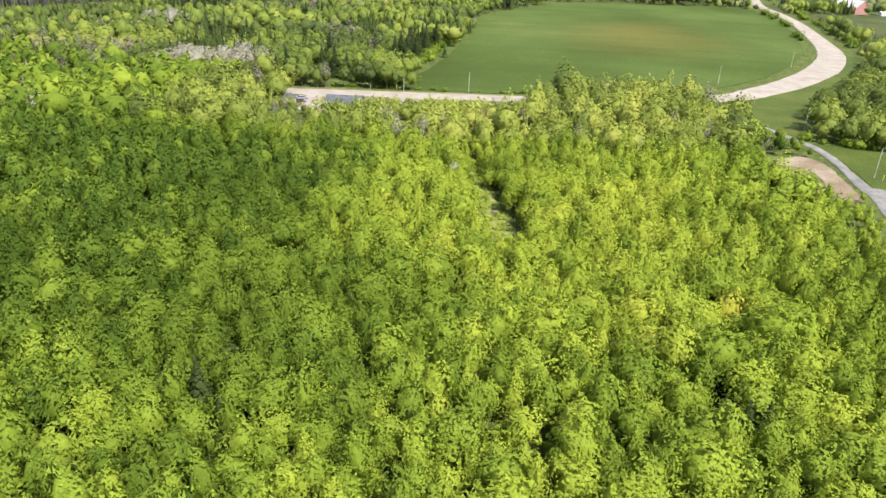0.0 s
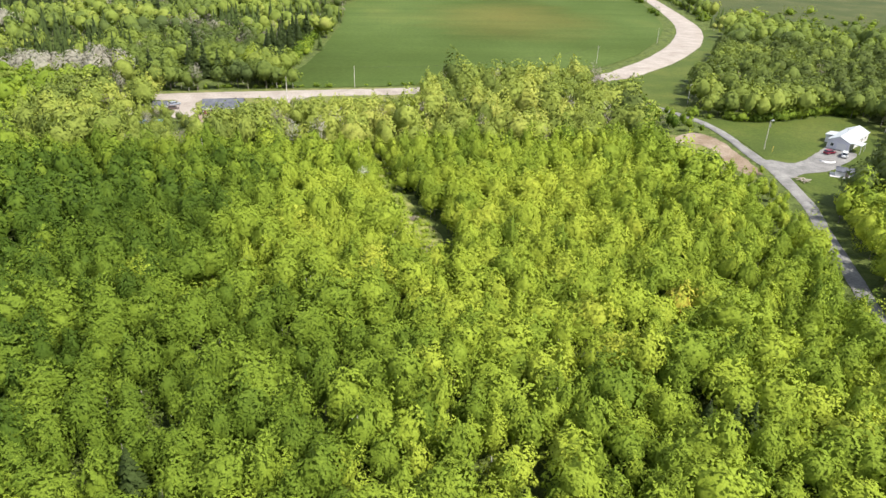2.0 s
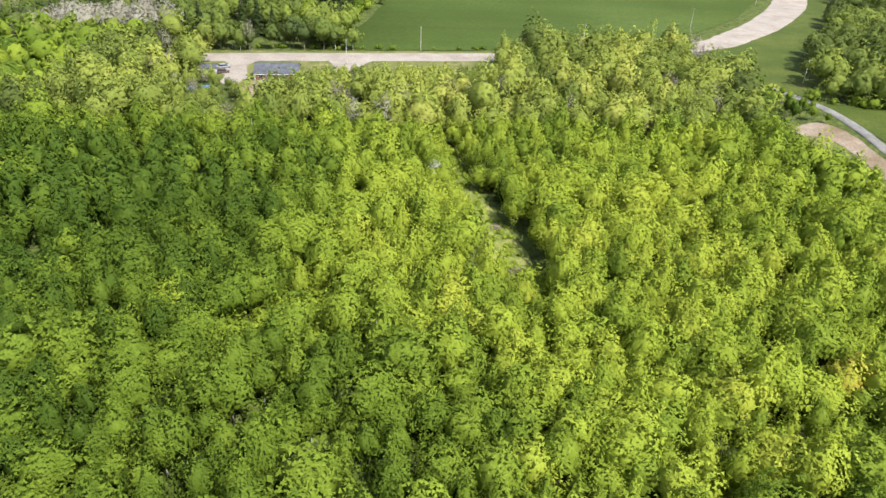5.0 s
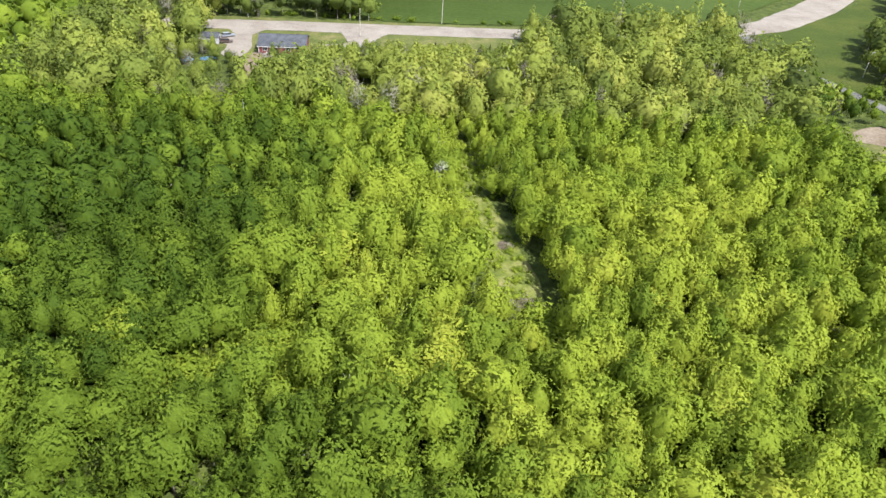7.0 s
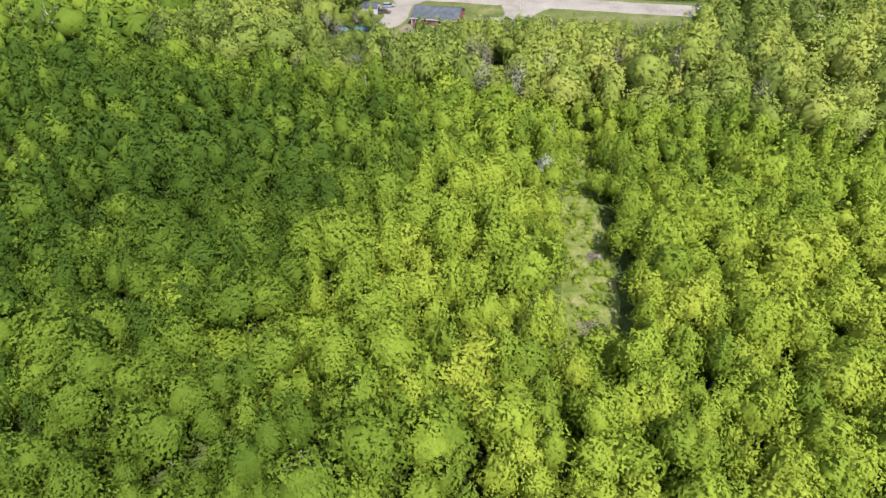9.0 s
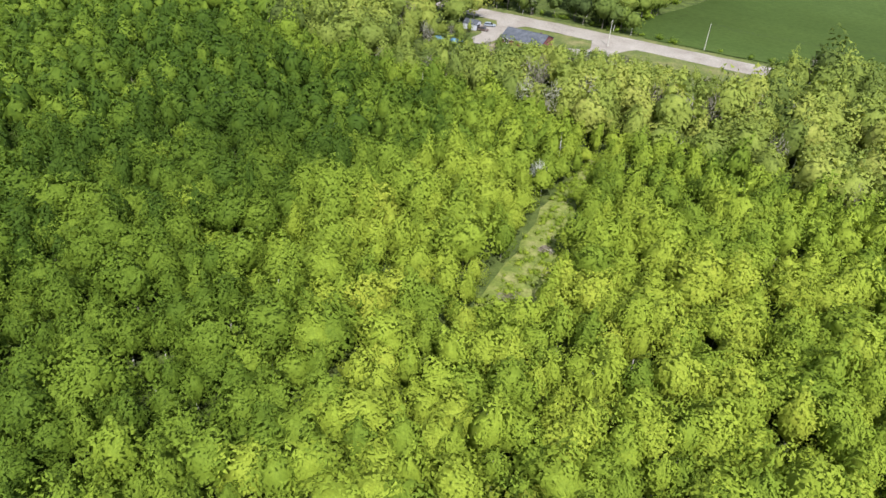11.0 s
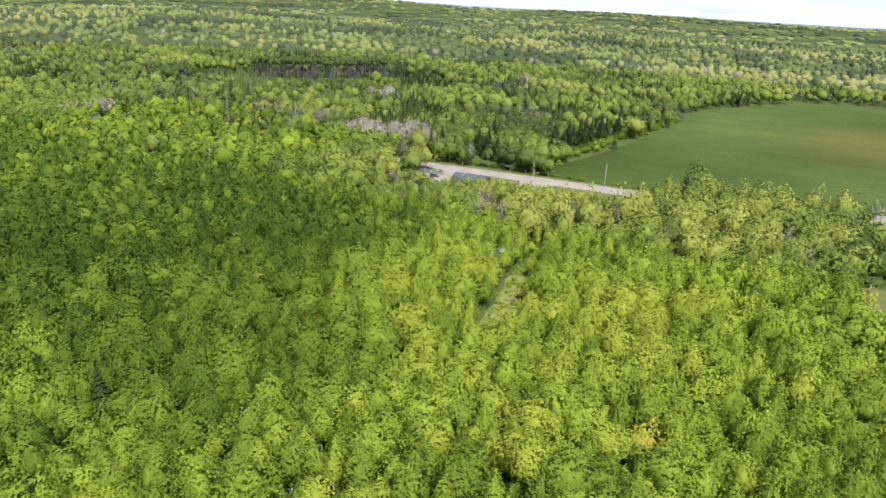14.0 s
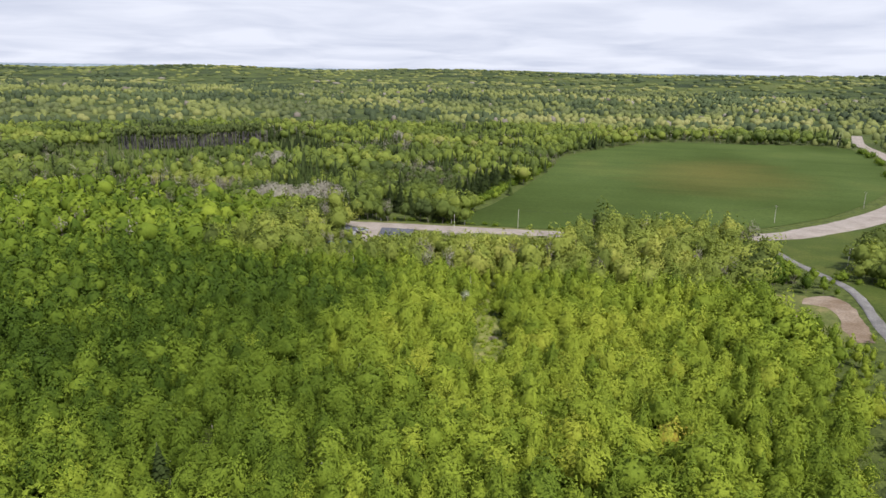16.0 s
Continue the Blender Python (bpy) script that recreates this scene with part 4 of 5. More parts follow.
# a stand of tall pines with bare lower trunks
def pine_stand():
    px, py = [], []
    for a, b, k in (((-487, 540), (-440, 590), 150), ((-440, 590), (-414, 664), 150)):
        t = rng.random(k)
        px.append(a[0] + (b[0] - a[0]) * t + rng.uniform(-26, 0, k))
        py.append(a[1] + (b[1] - a[1]) * t + rng.uniform(0, 30, k))
    px, py = np.concatenate(px), np.concatenate(py)
    V, F, S, C, at = [], [], [], [], 0
    for a, b in zip(px, py):
        z, h = gz(a, b), rng.uniform(18, 22)
        sv, sf = stem(rng, h, 0.32, 4, 0)
        cv, cf, _ = birch_crown(rng, 3, 2.2, 3.0, h - 2.2)
        for v, f, m in ((sv, sf, 0), (cv, cf, 1)):
            V.append(v + (a, b, z)); F.append(f + at); S.append(np.full(len(f), m)); C.append(np.full(len(v), rng.uniform(0.3, 0.7))); at += len(v)
    ob = mesh_object("pine_stand", np.concatenate(V), np.concatenate(F), [PINE_BARK, PINE_TOP], np.concatenate(S), np.concatenate(C))
    return tagged(ob, "stand of tall pines with bare grey trunks", "pines", kind="stuff")


pine_stand()


# low growth: shrubs on open strips, hedges along the road
def shrubs(name, px, py, s, tone, label):
    V, F, C, N, at = [], [], [], [], 0
    for i in range(len(px)):
        v, f, soft = crown(rng, 0, 0.6, 70, 0.2, 1.25, 0.95, 0.6, 7, 0.45, 0.34, 1.0, 0.1, 0.55)
        N.append(soft)
        V.append(v * s[i] + (px[i], py[i], gz(px[i], py[i])))
        F.append(f + at)
        C.append(np.full(len(v), tone[i]))
        at += len(v)
    ob = mesh_object(name, np.concatenate(V), np.concatenate(F), [LEAF], None, np.concatenate(C), normals=np.concatenate(N))
    return tagged(ob, label, "shrubs", kind="stuff")


def along(pts, count, spread):
    line = rounded(pts, 2.0, False)
    i = rng.integers(0, len(line), count)
    p = np.array(line)[i]
    return p[:, 0] + rng.normal(0, spread, count), p[:, 1] + rng.normal(0, spread, count)


sx, sy = along(TRAIL, 620, 1.7)
gx2, gy2 = rng.uniform(-64, -36, 380), rng.uniform(128, 149, 380)
sx, sy = np.concatenate([sx, gx2]), np.concatenate([sy, gy2])
keep = rng.random(len(sx)) < np.where((sy > 154) & (sy < 196), 0.6, 1.0)
sx, sy = sx[keep], sy[keep]
shrubs("undergrowth", sx, sy, np.where(sy < 156, rng.uniform(0.6, 2.6, len(sx)), rng.uniform(0.25, 0.9, len(sx))), rng.uniform(0.3, 0.7, len(sx)), "low green shrubs and saplings on the overgrown trail")
hx, hy = along([(-150, 318), (-100, 325), (-60, 329), (-15, 334), (10, 340)], 46, 0.9)
shrubs("hedge", hx, hy, rng.uniform(0.6, 1.6, len(hx)), rng.uniform(0.05, 0.35, len(hx)), "dark low bushes along the field's edge by the road")
bx, by = along([(226, 600), (238, 660), (247, 742), (250, 812), (262, 880)], 36, 1.6)
cx, cy = along([(194, 632), (206, 700), (213, 746), (216, 794), (222, 880)], 22, 1.4)
shrubs("roadside_bushes", np.concatenate([bx, cx]), np.concatenate([by, cy]), rng.uniform(2.2, 5.0, 58), rng.uniform(0.05, 0.4, 58), "dark bushes lining the far end of the road")
wx, wy = along([(-76, 338), (-79, 380), (-78, 430), (-77, 480), (-76, 540), (-78, 610)], 150, 2.2)
shrubs("field_edge_bushes", wx, wy, rng.uniform(1.2, 3.4, 150), rng.uniform(0.1, 0.6, 150), "green bushes where the field meets the wood")
ex, ey = along([(96, 277), (106, 273), (117, 270), (132, 274), (152, 283), (162, 280)], 60, 1.1)
shrubs("lawn_shrubs", ex, ey, rng.uniform(1.4, 3.4, 60), rng.uniform(0.02, 0.4, 60), "dark green shrubs along the edge of the lawn")
mx, my = rng.uniform(285, 440, 60), rng.uniform(480, 680, 60)
shrubs("meadow_bushes", mx, my, rng.uniform(2.0, 5.0, 60), rng.uniform(0.15, 0.6, 60), "scattered grey-green bushes on the wet meadow")

# distant woods: rounded tree tops to the skyline
def tree_tops(name, r0, r1, count, wide, label):
    a = np.radians(rng.uniform(-84, 46, count))
    r = np.sqrt(rng.uniform(r0 * r0, r1 * r1, count))
    px, py = 20 + r * np.sin(a), -20 + r * np.cos(a)
    ok = ~inside(px, py, FIELD) & ~inside(px, py, EAST) & ~near_line(px, py, ROAD, 12)
    px, py = px[ok], py[ok]
    k = len(px)
    mix = field_noise(px, py, 0.0035, 40.0) + 0.5 * field_noise(px, py, 0.016, 44.0)
    w = rng.uniform(0.7, 1.3, k) * wide
    kind = np.where(mix + rng.normal(0, 0.06, k) > 0.18, 1, np.where(rng.random(k) < 0.02, 2, 0))
    h = np.where(kind == 1, rng.uniform(8, 12, k), rng.uniform(6, 9, k)) * (1.0 if r1 < 3000 else 0.8)
    turn = rng.uniform(0, 6.28, k)
    v = ICO_V[None] * rng.uniform(0.75, 1.25, (k, 12, 1)) * np.stack([w, w, h], -1)[:, None, :]
    c, sn = np.cos(turn)[:, None], np.sin(turn)[:, None]
    v = np.stack([v[..., 0] * c - v[..., 1] * sn, v[..., 0] * sn + v[..., 1] * c, v[..., 2]], -1)
    v += np.stack([px, py, ground(px, py) + 1.5], -1)[:, None, :]
    f = ICO_F[None] + (np.arange(k) * 12)[:, None, None]
    tn = np.clip(0.42 + 0.85 * field_noise(px, py, 0.0028, 50.0) + 0.3 * field_noise(px, py, 0.012, 54.0) + rng.normal(0, 0.05, k), 0.03, 0.95)
    tn = np.where(kind == 2, rng.uniform(0.0, 0.4, k), tn)
    ob = mesh_object(name, v.reshape(-1, 3), f.reshape(-1, 3), [HAZED_LEAF, HAZED_NEEDLE, TWIG], np.repeat(kind, 20), np.repeat(tn, 12), even=True)
    return tagged(ob, label, "wood", kind="stuff")


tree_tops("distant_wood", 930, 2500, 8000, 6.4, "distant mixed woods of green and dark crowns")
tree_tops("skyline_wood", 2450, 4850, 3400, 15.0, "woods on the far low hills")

# the wood goes on to the south
ux, uy = scatter(-170, 130, -50, 108, 6.0, lambda x, y: ~in_view(x, y) & (np.abs(x + 15) < 95 + 0.6 * np.maximum(y, 0)))
uk = np.where(rng.random(len(ux)) < 0.5, "maple", "birch")
woods("south_wood", list(uk), ux, uy, rng.uniform(0.8, 1.2, len(ux)), rng.uniform(0.3, 0.75, len(ux)), 3, True, "dense wood of young maples and birches in fresh spring leaf")


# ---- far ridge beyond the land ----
# The ridge's blue is aerial haze painted as its base colour.
HAZY = mixed("haze_coloured_hills", 0.004, 0.02, ((0.24, 0.31, 0.40), (0.30, 0.37, 0.46), (0.36, 0.43, 0.52)))
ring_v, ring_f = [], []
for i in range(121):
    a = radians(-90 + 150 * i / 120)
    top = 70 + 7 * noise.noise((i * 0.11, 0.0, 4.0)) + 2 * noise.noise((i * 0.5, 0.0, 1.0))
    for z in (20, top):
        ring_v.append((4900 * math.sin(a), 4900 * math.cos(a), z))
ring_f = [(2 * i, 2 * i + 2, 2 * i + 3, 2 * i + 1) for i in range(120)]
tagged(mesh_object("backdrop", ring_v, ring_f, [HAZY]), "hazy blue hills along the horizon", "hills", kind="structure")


# ---- small builders for made things ----
def part(name, bm, mat, parent, label=""):
    me = bpy.data.meshes.new(name)
    bm.to_mesh(me)
    bm.free()
    me.materials.append(mat)
    ob = new(name, me)
    ob.parent = parent
    return tagged(ob, label)


def box(x0, x1, y0, y1, z0, z1, bevel=0.0):
    bm = bmesh.new()
    bmesh.ops.create_cube(bm, size=1.0)
    for v in bm.verts:
        v.co = ((x0 + x1) / 2 + v.co.x * (x1 - x0), (y0 + y1) / 2 + v.co.y * (y1 - y0), (z0 + z1) / 2 + v.co.z * (z1 - z0))
    if bevel:
        bmesh.ops.bevel(bm, geom=bm.edges[:], offset=bevel, segments=2, affect="EDGES")
    return bm


def prism(outline, axis, a, b):
    """The outline (pairs) pushed from a to b along x or y."""
    bm = bmesh.new()
    rings = []
    for t in (a, b):
        rings.append([bm.verts.new((t, p, q) if axis == "x" else (p, t, q)) for p, q in outline])
    k = len(outline)
    for i in range(k):
        bm.faces.new((rings[0][i], rings[0][(i + 1) % k], rings[1][(i + 1) % k], rings[1][i]))
    bm.faces.new(rings[0][::-1])
    bm.faces.new(rings[1])
    bmesh.ops.recalc_face_normals(bm, faces=bm.faces[:])
    return bm


def rod(p, q, r, r2=None, sides=8):
    p, q = Vector(p), Vector(q)
    bm = bmesh.new()
    bmesh.ops.create_cone(bm, cap_ends=True, segments=sides, radius1=r, radius2=r if r2 is None else r2, depth=(q - p).length, matrix=Matrix.Translation((p + q) / 2) @ (q - p).to_track_quat("Z", "Y").to_matrix().to_4x4())
    return bm


WHITE = plain("white_siding", (0.56, 0.56, 0.58), 0.6)
WHITE_METAL = plain("white_metal_roof", (0.37, 0.40, 0.42), 0.5, 0.0, 1.0, 0.12)
SHINGLE = mixed("grey_shingles", 0.5, 3.0, ((0.060, 0.066, 0.082), (0.085, 0.092, 0.112), (0.115, 0.122, 0.145)), 0.9, 0.4, 0.03)
RED_WALL = plain("red_siding", (0.20, 0.055, 0.065), 0.7)
# Siding of the small garage; also the shade painted on the white house's gables.
LAVENDER = plain("lilac_shade_and_grey_siding", (0.50, 0.50, 0.58), 0.6)
GLASS = plain("dark_window_glass", (0.03, 0.035, 0.045), 0.08, 0.0, 2.0, 0.2)
WOOD = plain("weathered_wood", (0.26, 0.22, 0.18), 0.85, 0.0, 3.0, 0.3)
DECK = plain("deck_boards", (0.40, 0.36, 0.32), 0.8)
DARK = plain("dark_rubber_and_door_shade", (0.03, 0.03, 0.03), 0.8)
CHROME = plain("bright_metal", (0.6, 0.6, 0.62), 0.3, 0.9)
BARN_RED = plain("faded_barn_red", (0.34, 0.17, 0.16), 0.85)
TARP = plain("blue_tarpaulin", (0.12, 0.28, 0.50), 0.5)


def gable_house(name, length, width, wall, rise, over, wall_mat, roof_mat, end_mat, label, category):
    """Long axis on x, origin at the middle of the floor."""
    base = tagged(new(name), label, category)
    L, W = length / 2, width / 2
    part("foundation", box(-L + 0.05, L - 0.05, -W + 0.05, W - 0.05, -0.6, 0.3), plain(name + "_concrete", (0.45, 0.44, 0.42), 0.9), base)
    for sy in (-1, 1):
        part("wall", box(-L, L, sy * W - 0.12, sy * W + 0.12, 0.3, wall), wall_mat, base)
    for sx in (-1, 1):
        part("gable_wall", prism([(-W + 0.13, 0.3), (W - 0.13, 0.3), (W - 0.13, wall), (0, wall + rise * 0.97), (-W + 0.13, wall)], "x", sx * L - 0.12 - 0.003 * sx, sx * L + 0.12 - 0.003 * sx), end_mat, base)
    e = over
    sl = rise / W
    for sy in (-1, 1):
        o = [(0, wall + rise + 0.06), (sy * (W + e), wall - e * sl + 0.06), (sy * (W + e), wall - e * sl + 0.22), (0, wall + rise + 0.24)]
        part("roof", prism(o, "x", -L - e, L + e), roof_mat, base)
    part("ridge_cap", box(-L - e, L + e, -0.14, 0.14, wall + rise + 0.2, wall + rise + 0.29, 0.03), roof_mat, base)
    return base


def window_on(base, x, y, z, w, h, face, frame_mat):
    """A window on a wall that faces along x or y (face: '+x', '-y', ...)."""
    s = 1 if face[0] == "+" else -1
    def slab(a, b, c, d, out, thick):
        if face[1] == "y":
            return box(x + a, x + b, y + s * out - thick, y + s * out + thick, z + c, z + d)
        return box(x + s * out - thick, x + s * out + thick, y + a, y + b, z + c, z + d)
    win = part("window", slab(-w / 2, w / 2, 0, h, 0.16, 0.02), GLASS, base, "dark window pane")
    for a, b, c, d in ((-w / 2 - 0.1, w / 2 + 0.1, -0.1, 0.0), (-w / 2 - 0.1, w / 2 + 0.1, h, h + 0.1), (-w / 2 - 0.1, -w / 2, 0, h), (w / 2, w / 2 + 0.1, 0, h), (-0.03, 0.03, 0, h)):
        part("frame", slab(a, b, c, d, 0.17, 0.04), frame_mat, win)


def car(paint, label, long=4.5, kind="car"):
    """Origin on the ground, nose along +x."""
    base = tagged(new(kind), label, "car" if kind == "car" else kind, group="parked vehicles")
    L = long / 2
    high = 1.45 if kind == "car" else 1.85
    waist = 0.85 if kind == "car" else 1.0
    hull = prism([(-L, 0.35), (-L, waist), (-L + 0.1, waist + 0.04), (L * 0.45, waist), (L - 0.12, waist - 0.16), (L, waist - 0.3), (L, 0.35)], "y", -0.88, 0.88)
    bmesh.ops.bevel(hull, geom=hull.edges[:], offset=0.07, segments=2, affect="EDGES")
    body = part("body", hull, paint, base)
    rear = -L + 0.15 if kind != "pickup" else -L * 0.1
    cabin = prism([(rear, waist), (rear + 0.4, high - 0.05), (L * 0.12, high - 0.05), (L * 0.48, waist)], "y", -0.76, 0.76)
    part("windows", cabin, GLASS, base, "dark glass")
    roof = box(rear + 0.36, L * 0.14, -0.74, 0.74, high - 0.06, high, 0.02)
    part("roof", roof, paint, base)
    for sx in (-0.62, 0.62):
        for sy in (-1, 1):
            wheel = part("wheel", rod((sx * L, sy * 0.72, 0.33), (sx * L, sy * 0.92, 0.33), 0.33, sides=16), DARK, base)
            part("rim", rod((sx * L, sy * 0.90, 0.33), (sx * L, sy * 0.935, 0.33), 0.19, sides=12), CHROME, wheel)
    for sy in (-0.62, 0.62):
        part("headlight", box(L - 0.06, L + 0.01, sy - 0.16, sy + 0.16, waist - 0.28, waist - 0.16), CHROME, base)
        part("tail_light", box(-L - 0.01, -L + 0.05, sy - 0.14, sy + 0.14, waist - 0.2, waist - 0.06), BARN_RED, base)
    return base


def put(ob, x, y, turn, lift=0.0):
    ob.matrix_basis = pose(x, y, gz(x, y) + lift, 0, 0, turn)
    return ob


# ---- the white house east of the lane ----
# The gable ends have their cool shade in the wall colour, LAVENDER.
white_house = gable_house("white_house", 20, 6.8, 3.1, 1.5, 0.45, WHITE, WHITE_METAL, LAVENDER, "long white bungalow with a white metal roof on a lawn", "house")
put(white_house, 136.4, 237.9, 43.5)
part("porch_roof", prism([(-7.0, 2.9), (-3.4, 3.15), (-3.4, 3.3), (-7.0, 3.05)], "x", -9.9, -5.0), WHITE_METAL, white_house, "white metal carport roof")
for px in (-9.7, -5.2):
    part("porch_post", box(px - 0.08, px + 0.08, -6.9, -6.74, -0.3, 2.95), WHITE, white_house)
part("side_wing", box(-2.5, 2.5, 3.53, 6.4, -0.3, 2.6), WHITE, white_house)
part("wing_roof", prism([(3.53, 3.0), (6.8, 2.65), (6.8, 2.8), (3.53, 3.15)], "x", -2.9, 2.9), WHITE_METAL, white_house)
part("garage_door", box(-10.18, -10.11, -2.6, 0.4, 0.3, 2.5), WHITE, white_house, "white panelled garage door")
for px in (-1.0, 3.0, 7.0):
    window_on(white_house, px, -3.4, 1.2, 1.2, 1.1, "-y", WHITE)
    window_on(white_house, px + 4.5, 3.4, 1.2, 1.2, 1.1, "+y", WHITE)
window_on(white_house, -10.0, 1.9, 1.2, 0.9, 1.0, "-x", WHITE)
part("vent_pipe", rod((2, 1.2, 4.2), (2, 1.2, 5.2), 0.09), CHROME, white_house)

shed = gable_house("garden_shed", 6.0, 3.2, 1.7, 0.8, 0.25, WHITE, SHINGLE, WHITE, "white garden shed with a grey shingle roof on the lawn", "shed")
put(shed, 117.7, 205.2, -30.0)
part("door", box(-0.5, 0.5, -1.76, -1.70, 0.3, 1.6), WOOD, shed)
PINKISH = plain("shed_pad", (0.42, 0.41, 0.40), 0.9)
tagged(put(part("shed_slab", box(-4.4, 4.4, -2.6, 2.2, -0.1, 0.22), PINKISH, None), 117.5, 205.0, -30.0), "pale gravel slab under the garden shed", "slab")

red_car = put(car(plain("dark_red_paint", (0.16, 0.012, 0.03), 0.3), "dark red car parked on the gravel driveway"), 124.2, 226.7, 22.0, 0.22)
white_van = put(car(plain("white_paint", (0.72, 0.73, 0.75), 0.3), "white van parked beside the carport", 5.0, "van"), 127.5, 223.8, 60.0, 0.22)


def white_arc():
    bm = bmesh.new()
    prev = None
    for i in range(13):
        a = radians(200 + 140 * i / 12)
        w = 0.42 * math.sin(math.pi * (i + 0.6) / 13.2)
        ring = [bm.verts.new(((2.6 + d) * math.cos(a), 1.6 + (2.6 + d) * math.sin(a), z)) for d, z in ((-w, 0.05), (0, 0.4), (w, 0.05))]
        if prev:
            for j in range(2):
                bm.faces.new((prev[j], ring[j], ring[j + 1], prev[j + 1]))
            bm.faces.new((prev[0], prev[2], ring[2], ring[0]))
        prev = ring
    bmesh.ops.recalc_face_normals(bm, faces=bm.faces[:])
    return bm


tagged(put(part("canoe", white_arc(), WHITE, None), 119.2, 218.4, -14.0, 0.2), "white canoe lying on the gravel driveway", "canoe")

lumber = tagged(new("lumber_pile"), "pile of pale lumber and rubble beside the lane", "lumber")
for i in range(9):
    a = i * 2.1
    part("board", box(-1.6, 1.6, -0.12 + 0.0, 0.12, 0, 0.1), WOOD if i % 3 else DECK, lumber).matrix_basis = pose(0.9 * math.cos(a), 1.4 * math.sin(a), 0.06 + 0.07 * i, 4 * math.sin(a), 3 * math.cos(i), 24 * i)
put(lumber, 102.1, 200.9, 10.0, 0.12)
marker = put(tagged(new("marker_post"), "short yellow post at the edge of the lawn", "post"), 106.0, 228.9, 0)
part("post", rod((0, 0, -0.3), (0, 0, 1.9), 0.09), plain("yellow_post_paint", (0.60, 0.46, 0.10), 0.6), marker)
tagged(put(part("lawn_stone", box(-0.7, 0.7, -0.3, 0.3, -0.05, 0.35, 0.12), WHITE, None), 147.4, 229.0, 30.0, 0.1), "small white block lying on the lawn", "stone")


# ---- poles and cables ----
def utility_pole(label, arms=True, high=9.6):
    base = tagged(new("utility_pole"), label, "pole", group="utility poles")
    part("shaft", rod((0, 0, -0.5), (0, 0, high), 0.14, 0.09, 10), PALE_BARK, base)
    if arms:
        part("crossarm", box(-1.1, 1.1, -0.06, 0.06, high - 0.7, high - 0.55), WOOD, base)
        for px in (-0.95, 0.0, 0.95):
            part("insulator", rod((px, 0, high - 0.55), (px, 0, high - 0.3), 0.06, 0.04), CHROME, base)
    else:
        part("lamp_arm", rod((0, 0, high - 0.5), (0.9, 0.3, high - 0.1), 0.04), CHROME, base)
        part("lamp_head", box(0.7, 1.4, 0.1, 0.5, high - 0.18, high - 0.02, 0.04), WHITE, base)
        part("meter_box", box(0.1, 0.5, -0.15, 0.15, high - 2.4, high - 1.5, 0.03), CHROME, base)
    return base


POLES = [(-230, 283, 0), (-67, 306.5, 8), (-40.3, 329.5, 10), (28, 345, 15), (85, 389, 40), (142.5, 466, 55)]
pole_kit = utility_pole("grey wooden utility pole with a crossarm beside the road")
for i, (px, py, turn) in enumerate(POLES):
    if i:
        copy_thing(pole_kit, pose(px, py, gz(px, py), 0, 0, turn + 90))
    else:
        put(pole_kit, px, py, turn + 90)
put(utility_pole("grey wooden pole with a lamp on the lawn", False, 10.0), 104.4, 231.5, 0)
put(utility_pole("grey wooden pole with a lamp at the junction", False, 8.5), 103.0, 300.0, 20)


def cable(p, q, sag):
    bm = bmesh.new()
    ring = None
    p, q = Vector(p), Vector(q)
    for i in range(15):
        t = i / 14
        c = p.lerp(q, t) - Vector((0, 0, sag * 4 * t * (1 - t)))
        nxt = [bm.verts.new(c + Vector(o)) for o in ((0.012, 0, -0.008), (-0.012, 0, -0.008), (0, 0, 0.014))]
        if ring:
            for j in range(3):
                bm.faces.new((ring[j], ring[(j + 1) % 3], nxt[(j + 1) % 3], nxt[j]))
        ring = nxt
    return bm


for (ax, ay, at), (bx2, by2, bt) in zip(POLES[2:4], POLES[3:5]):
    for off in (-0.95, 0.95):
        ca, sa = math.cos(radians(at + 90)) * off, math.sin(radians(at + 90)) * off
        cb, sb = math.cos(radians(bt + 90)) * off, math.sin(radians(bt + 90)) * off
        tagged(part("cable", cable((ax + ca, ay + sa, gz(ax, ay) + 9.32), (bx2 + cb, by2 + sb, gz(bx2, by2) + 9.32), 1.2), DARK, None), "thin overhead cable strung between utility poles", "cable", "overhead cables")


# ---- the house by the road ----
house = gable_house("roadside_house", 14.8, 11.0, 2.7, 2.0, 0.5, RED_WALL, SHINGLE, RED_WALL, "red bungalow with a grey shingle roof by the road", "house")
put(house, -88.3, 286.2, 9.0)
part("chimney", box(4.2, 4.9, 0.3, 1.0, 3.6, 5.1), plain("chimney_brick", (0.10, 0.07, 0.06), 0.9), house, "dark chimney")
part("corner_board", box(-7.54, -7.3, -5.68, -5.5, 0.3, 2.7), WHITE, house)
part("fascia", box(-7.9, 7.9, -6.06, -6.00, 2.34, 2.54), WHITE, house)
window_on(house, -5.4, -5.5, 1.1, 1.4, 1.1, "-y", WHITE)
window_on(house, 2.0, -5.5, 1.1, 1.4, 1.1, "-y", WHITE)
window_on(house, 5.2, -5.5, 1.1, 1.2, 1.1, "-y", WHITE)
window_on(house, -7.4, 1.0, 1.1, 1.2, 1.0, "-x", WHITE)
for px in (-5, 0, 5):
    window_on(house, px, 5.5, 1.1, 1.3, 1.1, "+y", WHITE)
# The open door's inner shade is a dark panel on the wall.
part("door", box(-2.5, -1.5, -5.68, -5.60, 0.35, 2.35), DARK, house, "dark panel for the shade in the open back door")
part("deck", box(-5.5, 1.2, -9.7, -5.65, 0.1, 0.35), DECK, house, "grey wooden back deck")
